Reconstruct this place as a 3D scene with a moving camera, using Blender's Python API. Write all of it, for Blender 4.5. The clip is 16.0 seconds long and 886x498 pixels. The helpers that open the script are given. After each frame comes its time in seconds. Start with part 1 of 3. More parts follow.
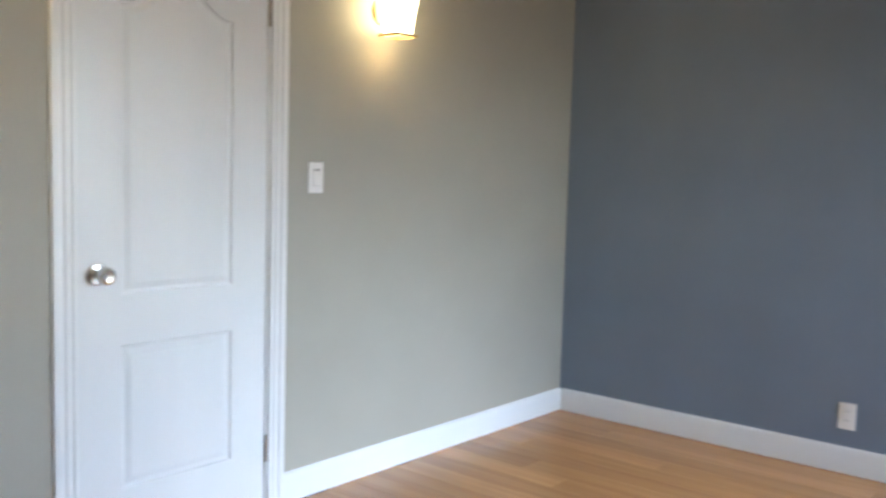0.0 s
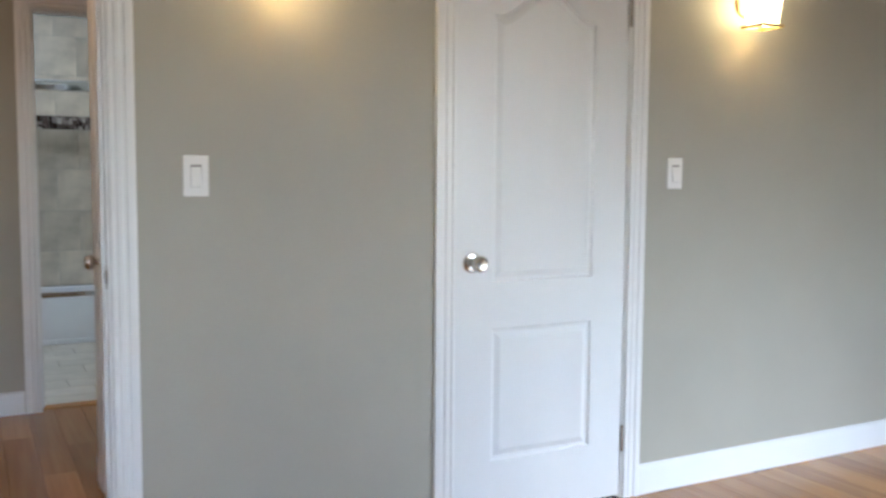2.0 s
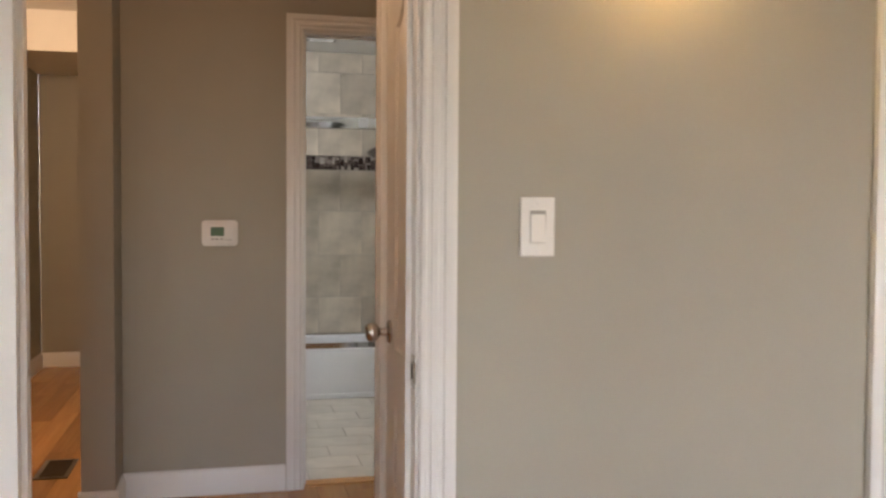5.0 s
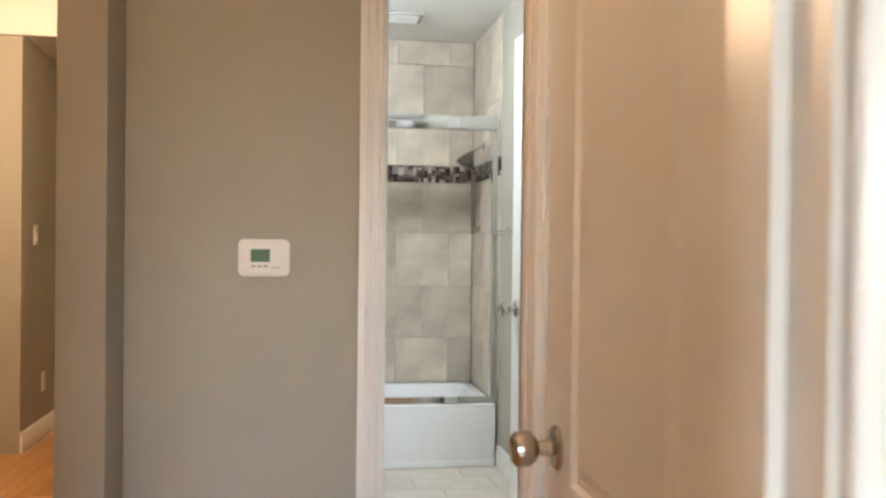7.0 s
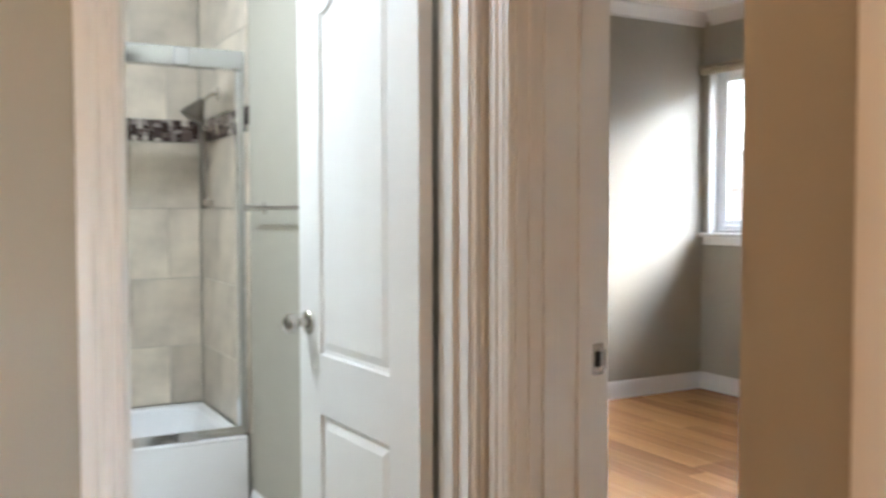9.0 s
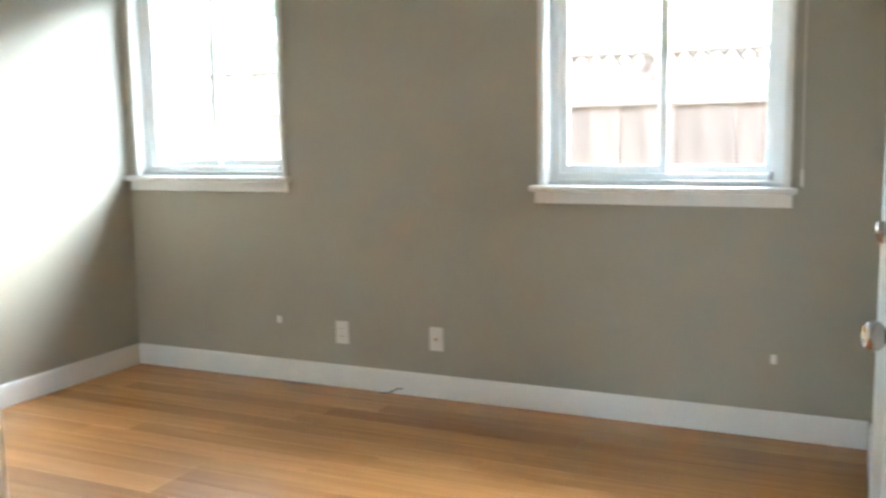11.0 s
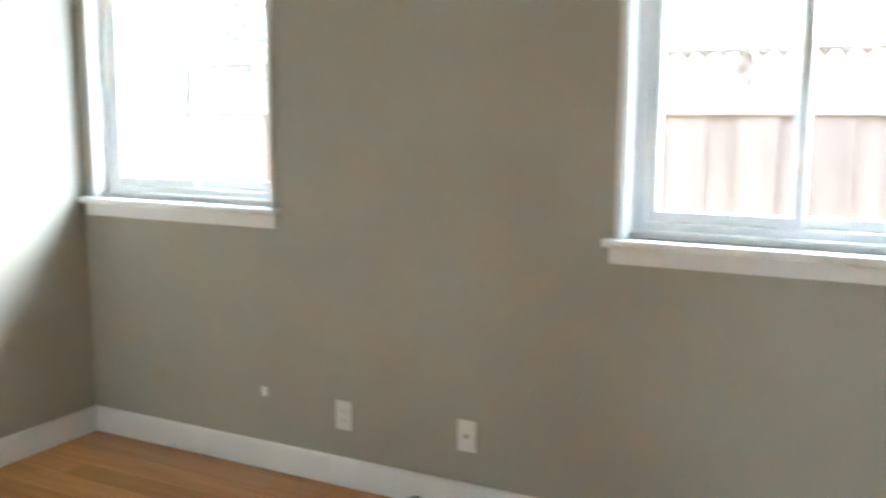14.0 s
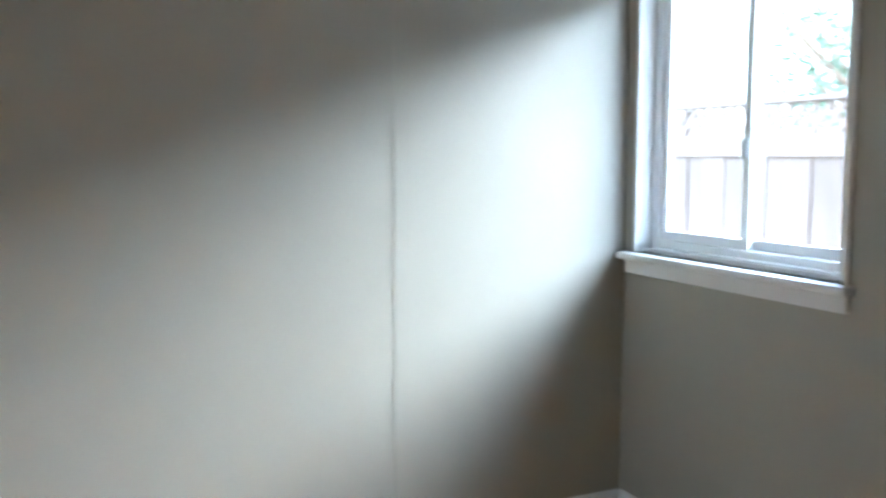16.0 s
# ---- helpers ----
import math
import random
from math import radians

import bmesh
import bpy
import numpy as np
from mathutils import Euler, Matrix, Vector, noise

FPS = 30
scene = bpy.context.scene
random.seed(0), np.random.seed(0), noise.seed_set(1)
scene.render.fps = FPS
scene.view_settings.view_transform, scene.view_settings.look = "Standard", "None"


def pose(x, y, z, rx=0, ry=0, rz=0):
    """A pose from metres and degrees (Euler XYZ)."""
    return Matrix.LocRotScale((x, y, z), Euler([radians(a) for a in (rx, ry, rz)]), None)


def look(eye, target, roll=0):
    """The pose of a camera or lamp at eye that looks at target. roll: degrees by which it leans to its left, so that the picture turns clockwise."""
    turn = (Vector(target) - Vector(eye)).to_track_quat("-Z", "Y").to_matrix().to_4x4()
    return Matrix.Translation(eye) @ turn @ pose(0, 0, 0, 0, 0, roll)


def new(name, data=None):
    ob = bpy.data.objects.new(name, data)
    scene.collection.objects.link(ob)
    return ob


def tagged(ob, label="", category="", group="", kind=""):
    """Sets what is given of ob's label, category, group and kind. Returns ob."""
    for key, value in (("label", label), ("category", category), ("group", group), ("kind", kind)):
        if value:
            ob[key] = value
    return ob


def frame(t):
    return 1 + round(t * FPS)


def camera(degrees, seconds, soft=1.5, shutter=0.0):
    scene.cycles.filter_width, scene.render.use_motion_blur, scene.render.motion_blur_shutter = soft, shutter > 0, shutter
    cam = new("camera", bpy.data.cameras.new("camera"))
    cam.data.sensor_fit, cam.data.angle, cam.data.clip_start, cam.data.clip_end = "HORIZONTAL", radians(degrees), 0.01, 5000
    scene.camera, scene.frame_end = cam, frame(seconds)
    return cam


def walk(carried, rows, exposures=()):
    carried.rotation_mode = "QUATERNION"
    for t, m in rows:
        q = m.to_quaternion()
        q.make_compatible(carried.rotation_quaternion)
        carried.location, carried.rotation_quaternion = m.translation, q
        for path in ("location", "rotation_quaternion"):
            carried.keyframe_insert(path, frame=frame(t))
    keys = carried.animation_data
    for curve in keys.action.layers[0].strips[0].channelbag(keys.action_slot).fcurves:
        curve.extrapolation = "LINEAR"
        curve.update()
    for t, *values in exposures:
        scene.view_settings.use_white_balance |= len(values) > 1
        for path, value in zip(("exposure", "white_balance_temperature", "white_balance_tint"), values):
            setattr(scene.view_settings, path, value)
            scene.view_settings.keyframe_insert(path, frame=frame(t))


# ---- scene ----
cam = camera(52.6, 16.0, soft=2.5, shutter=0.5)
EXPOSURES = [(0, 4.45, 5600, 8), (3.5, 4.36, 6200, 11), (5.2, 4.6, 7000, 17), (7.5, 5.52, 6450, 10), (8.5, 5.5, 6400, 11), (9.5, 5.78, 6000, 7), (12.5, 6.12, 5950, -5), (14, 6.06, 5850, -1), (16, 5.3, 5200, 1)]
PATH = [
    (0, (-0.457, -2.544, 1.265), (1.073, -1.267, 1.089), 1.6),
    (0.5, (-0.477, -2.613, 1.245), (0.883, -1.16, 1.042), 1.4),
    (1, (-0.438, -2.726, 1.243), (0.708, -1.102, 1.021), 1.1),
    (1.5, (-0.506, -2.622, 1.25), (0.54, -0.934, 1.019), 0.9),
    (2, (-0.543, -2.603, 1.207), (0.392, -0.842, 1.045), 0.4),
    (2.5, (-0.597, -2.582, 1.217), (0.25, -0.775, 1.077), 0.7),
    (3, (-0.637, -2.575, 1.213), (0.135, -0.735, 1.072), 1.0),
    (3.5, (-0.656, -2.496, 1.205), (0.046, -0.629, 1.066), 1.0),
    (4, (-0.615, -2.262, 1.208), (-0.006, -0.361, 1.086), 0.9),
    (4.5, (-0.562, -1.996, 1.217), (-0.045, -0.067, 1.119), 0.7),
    (5, (-0.554, -1.685, 1.227), (-0.092, 0.259, 1.149), 0.4),
    (5.2, (-0.589, -1.575, 1.242), (-0.129, 0.37, 1.166), 0.3),
    (7.3, (-0.475, -0.246, 1.191), (-0.17, 1.731, 1.175), 0.7),
    (7.5, (-0.47, -0.113, 1.19), (-0.133, 1.858, 1.166), 0.5),
    (8, (-0.461, 0.241, 1.215), (0.016, 2.185, 1.163), 0.3),
    (8.5, (-0.492, 0.541, 1.215), (0.214, 2.421, 1.153), 0.2),
    (9, (-0.503, 0.723, 1.23), (0.472, 2.476, 1.144), -0.1),
    (9.5, (-0.446, 0.936, 1.255), (0.788, 2.506, 1.137), -0.4),
    (10, (-0.34, 1.089, 1.289), (1.12, 2.446, 1.123), -0.9),
    (10.2, (-0.223, 1.227, 1.268), (1.327, 2.478, 1.093), -0.8),
    (12.3, (0.651, 1.702, 1.37), (2.585, 2.043, 0.994), -0.5),
    (12.5, (0.694, 1.742, 1.377), (2.635, 2.054, 1.009), -0.3),
    (13, (0.818, 1.827, 1.402), (2.758, 2.173, 1.06), -0.4),
    (13.5, (1.019, 1.961, 1.39), (2.921, 2.507, 1.098), -0.1),
    (14, (1.274, 2.023, 1.432), (3.03, 2.934, 1.138), 0.2),
    (14.5, (1.354, 2.174, 1.441), (2.946, 3.351, 1.16), 0.1),
    (15, (1.471, 2.35, 1.386), (2.882, 3.749, 1.153), 0.4),
    (15.5, (1.77, 2.413, 1.4), (2.904, 4.046, 1.182), 0.1),
    (16, (1.942, 2.396, 1.441), (2.783, 4.199, 1.236), 0.0),
]
walk(cam, [(t, look(eye, target, roll)) for t, eye, target, roll in PATH], EXPOSURES)
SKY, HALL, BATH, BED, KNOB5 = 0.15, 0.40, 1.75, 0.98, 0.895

# ---- light ----
world = bpy.data.worlds.new("sky")
scene.world = world
world.use_nodes = True
wn = world.node_tree
sky = wn.nodes.new("ShaderNodeTexSky")
sky.sky_type, sky.sun_disc = "NISHITA", False
sky.sun_elevation, sky.sun_rotation = radians(33), radians(110)
haze = wn.nodes.new("ShaderNodeHueSaturation")
haze.inputs["Saturation"].default_value = 0.55
wn.links.new(sky.outputs[0], haze.inputs["Color"])
wn.links.new(haze.outputs[0], wn.nodes["Background"].inputs[0])
wn.nodes["Background"].inputs[1].default_value = SKY

sun_data = bpy.data.lights.new("sun", "SUN")
sun_data.energy, sun_data.angle, sun_data.color = 0.23, radians(44), (0.90, 0.96, 1.0)
sun = new("sun", sun_data)
sun.matrix_world = look((0, 0, 10), (-0.79, 0.287, 10 - 0.545))


def lamp(name, place, watts, colour, size=0.04):
    d = bpy.data.lights.new(name, "POINT")
    d.energy, d.color, d.shadow_soft_size = watts, colour, size
    o = new(name, d)
    o.location = place
    return o


def window_light(name, place, target, w, h, watts, colour, spread=60):
    d = bpy.data.lights.new(name, "AREA")
    d.shape, d.size, d.size_y, d.energy, d.color = "RECTANGLE", w, h, watts, colour
    o = new(name, d)
    d.spread = radians(spread)
    o.matrix_world = look(place, target)
    return o


WARM = (1.0, 0.66, 0.36)
lamp("sconce_bulb", (2.17, -0.09, 1.90), 0.052, WARM)
lamp("sconce_bulb", (0.30, -0.09, 1.90), 0.052, WARM)
# Unseen hall fixture assumed from the warm tone; placed to light the closet door.
lamp("assumed_hall_bulb", (-0.72, 0.55, 2.33), HALL, (1.0, 0.61, 0.34), 0.09)
# Added warm fill for the living room, where no lamp is in view.
lamp("living_fill", (-1.75, 3.3, 2.30), 2.2, (1.0, 0.68, 0.42), 0.1)
# Added cool fill that brightens the bathroom; no lamp is visible there.
lamp("bath_fill", (-0.45, 3.45, 2.28), BATH, (0.82, 0.91, 1.0), 0.09)
DAY = (0.82, 0.91, 1.0)
window_light("bedroom_daylight", (2.8, -4.35, 1.45), (2.15, 0, -0.85), 1.2, 1.2, BED, DAY, 46)
window_light("bedroom_daylight", (-0.7, -4.35, 1.45), (-0.7, 0, 0.2), 1.2, 1.2, BED * 0.08, DAY, 36)


# ---- materials ----
def material(name, colour, rough=0.5, metal=0.0, spread=0.05, scale=6.0, fine=120.0, bump=0.05, coat=0.0, stretch=(1, 1, 1), by_object=0.0):
    m = bpy.data.materials.new(name)
    m.use_nodes = True
    nt = m.node_tree
    n, l = nt.nodes, nt.links
    p = n["Principled BSDF"]
    p.inputs["Roughness"].default_value, p.inputs["Metallic"].default_value = rough, metal
    p.inputs["Coat Weight"].default_value = coat
    tc, mp = n.new("ShaderNodeTexCoord"), n.new("ShaderNodeMapping")
    mp.inputs["Scale"].default_value = stretch
    l.new(tc.outputs["Object"], mp.inputs[0])
    big, small = n.new("ShaderNodeTexNoise"), n.new("ShaderNodeTexNoise")
    for t, s, d in ((big, scale, 3), (small, fine, 2)):
        t.inputs["Scale"].default_value, t.inputs["Detail"].default_value = s, d
        l.new(mp.outputs[0], t.inputs["Vector"])
    ramp = n.new("ShaderNodeValToRGB")
    a, b = ramp.color_ramp.elements
    a.position, b.position = 0.3, 0.7
    a.color = (*[c * (1 - spread) for c in colour], 1)
    b.color = (*[min(1, c * (1 + spread)) for c in colour], 1)
    l.new(big.outputs[0], ramp.inputs[0])
    out = ramp.outputs[0]
    if by_object:
        info, hsv, mr = n.new("ShaderNodeObjectInfo"), n.new("ShaderNodeHueSaturation"), n.new("ShaderNodeMapRange")
        mr.inputs["To Min"].default_value, mr.inputs["To Max"].default_value = 1 - by_object, 1 + by_object
        l.new(info.outputs["Random"], mr.inputs["Value"])
        l.new(mr.outputs[0], hsv.inputs["Value"])
        l.new(out, hsv.inputs["Color"])
        out = hsv.outputs[0]
    l.new(out, p.inputs["Base Color"])
    if bump:
        bp = n.new("ShaderNodeBump")
        bp.inputs["Strength"].default_value, bp.inputs["Distance"].default_value = bump, 0.002
        l.new(small.outputs[0], bp.inputs["Height"])
        l.new(bp.outputs[0], p.inputs["Normal"])
    return m


def floor_wood(name, colour):
    """Strip wood: long streaks along x, each plank its own tone and its own grain."""
    m = material(name, colour, rough=0.23, spread=0.10, scale=2.2, fine=60, bump=0.012, stretch=(0.6, 6, 6), by_object=0.2)
    n, l = m.node_tree.nodes, m.node_tree.links
    p = n["Principled BSDF"]
    wave, mix, info = n.new("ShaderNodeTexNoise"), n.new("ShaderNodeMixRGB"), n.new("ShaderNodeObjectInfo")
    mp, tc, add = n.new("ShaderNodeMapping"), n.new("ShaderNodeTexCoord"), n.new("ShaderNodeVectorMath")
    mp.inputs["Scale"].default_value = (1.3, 38, 38)
    l.new(tc.outputs["Object"], add.inputs[0])
    l.new(info.outputs["Location"], add.inputs[1])
    l.new(add.outputs[0], mp.inputs[0])
    l.new(mp.outputs[0], wave.inputs["Vector"])
    wave.inputs["Scale"].default_value, wave.inputs["Detail"].default_value = 1.0, 4
    mix.blend_type = "MULTIPLY"
    rr = n.new("ShaderNodeValToRGB")
    rr.color_ramp.elements[0].position, rr.color_ramp.elements[0].color = 0.32, (0.72, 0.66, 0.6, 1)
    rr.color_ramp.elements[1].position = 0.62
    l.new(wave.outputs[0], rr.inputs[0])
    src = p.inputs["Base Color"].links[0].from_socket
    mix.inputs[0].default_value = 0.45
    l.new(src, mix.inputs[1])
    l.new(rr.outputs[0], mix.inputs[2])
    l.new(mix.outputs[0], p.inputs["Base Color"])
    return m


PAINT = material("greige_wall_paint", (0.378, 0.358, 0.298), rough=0.55, spread=0.035, scale=2.5, fine=260, bump=0.10)
BLUE = material("slate_blue_wall_paint", (0.175, 0.218, 0.285), rough=0.55, spread=0.05, scale=2.5, fine=260, bump=0.10)
CEIL = material("white_ceiling_paint", (0.78, 0.77, 0.74), rough=0.7, spread=0.02, fine=160, bump=0.12)
WHITE = material("white_gloss_paint", (0.76, 0.76, 0.745), rough=0.30, spread=0.02, scale=4, fine=180, bump=0.03)
DOORW = material("white_door_paint", (0.74, 0.745, 0.735), rough=0.33, spread=0.02, scale=5, fine=200, bump=0.05, stretch=(1, 1, 0.1))
VINYL = material("white_vinyl", (0.86, 0.88, 0.89), rough=0.35, spread=0.02, bump=0.0)
PLATE = material("white_plastic", (0.80, 0.79, 0.76), rough=0.30, spread=0.01, bump=0.0)
# Black that stands for the shade inside small holes.
DARK = material("dark_hole_shade", (0.02, 0.02, 0.02), rough=0.6, spread=0.1, bump=0.0)
NICKEL = material("satin_nickel", (0.52, 0.49, 0.45), rough=0.24, metal=1.0, spread=0.06, fine=300, bump=0.02)
DNICKEL = material("dark_nickel", (0.24, 0.22, 0.20), rough=0.3, metal=1.0, spread=0.06, fine=300, bump=0.02)
CHROME = material("chrome", (0.75, 0.76, 0.78), rough=0.10, metal=1.0, spread=0.02, bump=0.0)
BRASS = material("aged_brass", (0.45, 0.34, 0.16), rough=0.35, metal=1.0, spread=0.1, bump=0.02)
WOODF = floor_wood("honey_strip_wood", (0.46, 0.228, 0.08))
SUBF = material("dark_underfloor", (0.10, 0.05, 0.02), rough=0.8, bump=0.05)
TILE = material("beige_stone_tile", (0.53, 0.465, 0.38), rough=0.28, spread=0.26, scale=4.5, fine=40, bump=0.03, by_object=0.16)
FTILE = material("cream_floor_tile", (0.58, 0.53, 0.46), rough=0.35, spread=0.12, scale=7, fine=60, bump=0.05, by_object=0.07)
GROUT = material("pale_grout", (0.50, 0.47, 0.41), rough=0.85, spread=0.06, bump=0.1)
TUBW = material("white_enamel", (0.82, 0.83, 0.85), rough=0.12, spread=0.01, bump=0.0)
LCD = material("green_display", (0.10, 0.19, 0.12), rough=0.6, spread=0.03, bump=0.0)
GREYM = material("grey_print", (0.35, 0.34, 0.32), rough=0.5, bump=0.0)
BLIND = material("bamboo_blind", (0.46, 0.40, 0.28), rough=0.6, spread=0.15, scale=30, bump=0.1)
FENCE = material("weathered_redwood", (0.155, 0.108, 0.086), rough=0.8, spread=0.25, scale=3, fine=40, bump=0.3, stretch=(3, 3, 0.3), by_object=0.14)
FRAIL = material("pale_fence_board", (0.17, 0.125, 0.10), rough=0.8, spread=0.1, scale=3, fine=40, bump=0.2)
SOIL = material("dry_ground", (0.30, 0.25, 0.19), rough=0.95, spread=0.25, scale=2, fine=30, bump=0.5)
# Leaf green is lightened for the pale haze over the tree.
LEAF = material("green_leaves", (0.10, 0.14, 0.08), rough=0.6, spread=0.4, scale=5, bump=0.0)
BARK = material("brown_bark", (0.16, 0.11, 0.07), rough=0.9, spread=0.3, scale=8, bump=0.4)
STUCCO = material("pale_stucco", (0.60, 0.56, 0.50), rough=0.9, spread=0.05, scale=3, fine=90, bump=0.3)
ROOF = material("grey_brown_shingle", (0.16, 0.14, 0.12), rough=0.9, spread=0.25, scale=4, fine=50, bump=0.5)
VENT = material("brown_register", (0.10, 0.075, 0.05), rough=0.5, metal=0.4, bump=0.0)


def glass(name, tint=(1, 1, 1)):
    m = bpy.data.materials.new(name)
    m.use_nodes = True
    n, l = m.node_tree.nodes, m.node_tree.links
    t, g, mix, fr = n.new("ShaderNodeBsdfTransparent"), n.new("ShaderNodeBsdfGlossy"), n.new("ShaderNodeMixShader"), n.new("ShaderNodeLayerWeight")
    t.inputs[0].default_value = (*tint, 1)
    g.inputs["Roughness"].default_value = 0.02
    fr.inputs[0].default_value = 0.2
    fac = n.new("ShaderNodeMapRange")
    fac.inputs["To Min"].default_value, fac.inputs["To Max"].default_value = 0.03, 0.5
    l.new(fr.outputs["Facing"], fac.inputs["Value"])
    l.new(fac.outputs[0], mix.inputs[0])
    l.new(t.outputs[0], mix.inputs[1])
    l.new(g.outputs[0], mix.inputs[2])
    l.new(mix.outputs[0], n["Material Output"].inputs[0])
    return m


GLASS = glass("clear_glass")
SHOWER = glass("shower_glass", (0.93, 0.96, 0.95))


def glow(name, colour, strength):
    m = bpy.data.materials.new(name)
    m.use_nodes = True
    p = m.node_tree.nodes["Principled BSDF"]
    p.inputs["Base Color"].default_value = (0.9, 0.85, 0.75, 1)
    p.inputs["Emission Color"].default_value, p.inputs["Emission Strength"].default_value = (*colour, 1), strength
    return m


SHADE = glow("lit_frosted_glass", (1.0, 0.72, 0.34), 0.8)
DIFF = glow("assumed_lamp_diffuser", (1.0, 0.85, 0.68), 0.12)

# mosaic chips: each its own brown, grey or cream
MOSAIC = material("mosaic_glass", (0.2, 0.16, 0.13), rough=0.2, bump=0.0)
_n, _l = MOSAIC.node_tree.nodes, MOSAIC.node_tree.links
_geo, _rp = _n.new("ShaderNodeNewGeometry"), _n.new("ShaderNodeValToRGB")
_rp.color_ramp.interpolation = "CONSTANT"
_rp.color_ramp.elements[0].color = (0.035, 0.022, 0.018, 1)
_rp.color_ramp.elements[1].position, _rp.color_ramp.elements[1].color = 0.35, (0.11, 0.08, 0.07, 1)
for _p, _c in ((0.6, (0.26, 0.22, 0.2, 1)), (0.8, (0.45, 0.40, 0.35, 1)), (0.92, (0.06, 0.04, 0.035, 1))):
    _rp.color_ramp.elements.new(_p).color = _c
_l.new(_geo.outputs["Random Per Island"], _rp.inputs[0])
_l.new(_rp.outputs[0], _n["Principled BSDF"].inputs["Base Color"])


# ---- mesh helpers ----
def mesh_of(name, bm, mat, smooth=False):
    me = bpy.data.meshes.new(name)
    bmesh.ops.recalc_face_normals(bm, faces=bm.faces)
    bm.to_mesh(me)
    bm.free()
    me.materials.append(mat)
    if smooth:
        me.shade_smooth()
        me.set_sharp_from_angle(angle=radians(35))
    return me


def part(name, bm, mat, parent=None, label="", smooth=False, m=None):
    o = new(name, mesh_of(name, bm, mat, smooth))
    if parent:
        o.parent = parent
    if m is not None:
        o.matrix_basis = m
    return tagged(o, label)


def empty(name, m, label, category, group="", kind=""):
    o = new(name)
    o.empty_display_size = 0.1
    o.matrix_basis = m
    return tagged(o, label, category, group, kind)


def box(bm, a, b, bevel=0.0):
    """A box from corner a to corner b, its edges bevelled."""
    r = bmesh.ops.create_cube(bm, size=1)
    vs = r["verts"]
    for v in vs:
        v.co = Vector([(a[i] + b[i]) / 2 + v.co[i] * abs(b[i] - a[i]) for i in range(3)])
    if bevel:
        es = list({e for v in vs for e in v.link_edges})
        bmesh.ops.bevel(bm, geom=es, offset=bevel, segments=2, affect="EDGES", profile=0.5)
    return bm


def boxes(*bs, bevel=0.0):
    bm = bmesh.new()
    for a, b in bs:
        box(bm, a, b, bevel)
    return bm


def lathe(profile, steps=28, turn=None):
    """A turned shape round z from (radius, height) pairs."""
    bm = bmesh.new()
    rings = []
    for r, z in profile:
        rings.append([bm.verts.new((r * math.cos(2 * math.pi * i / steps), r * math.sin(2 * math.pi * i / steps), z)) for i in range(steps)])
    for p, q in zip(rings, rings[1:]):
        for i in range(steps):
            bm.faces.new((p[i], p[(i + 1) % steps], q[(i + 1) % steps], q[i]))
    bm.faces.new(rings[0][::-1])
    bm.faces.new(rings[-1])
    if turn:
        bm.transform(turn)
    return bm


def tube(points, r, steps=12):
    """A round bar along points."""
    bm = bmesh.new()
    rings = []
    pts = [Vector(p) for p in points]
    for i, p in enumerate(pts):
        d = (pts[min(i + 1, len(pts) - 1)] - pts[max(i - 1, 0)]).normalized()
        u = d.orthogonal().normalized() if i == 0 else (rings_u - d * rings_u.dot(d)).normalized()
        rings_u = u
        w = d.cross(u)
        rings.append([bm.verts.new(p + (u * math.cos(a) + w * math.sin(a)) * r) for a in [2 * math.pi * k / steps for k in range(steps)]])
    for p, q in zip(rings, rings[1:]):
        for i in range(steps):
            bm.faces.new((p[i], p[(i + 1) % steps], q[(i + 1) % steps], q[i]))
    bm.faces.new(rings[0][::-1])
    bm.faces.new(rings[-1])
    return bm


def sweep(profile, path, outs, ups):
    """Sweeps a profile of (out, up) pairs along path; at each point outs and ups say where they point (mitred)."""
    bm = bmesh.new()
    rings = [[bm.verts.new(Vector(p) + Vector(o) * a + Vector(u) * b) for a, b in profile] for p, o, u in zip(path, outs, ups)]
    k = len(profile)
    for p, q in zip(rings, rings[1:]):
        for i in range(k):
            bm.faces.new((p[i], p[(i + 1) % k], q[(i + 1) % k], q[i]))
    bm.faces.new(rings[0][::-1])
    bm.faces.new(rings[-1])
    return bm


# ---- walls, floors, ceilings ----
H = 2.56


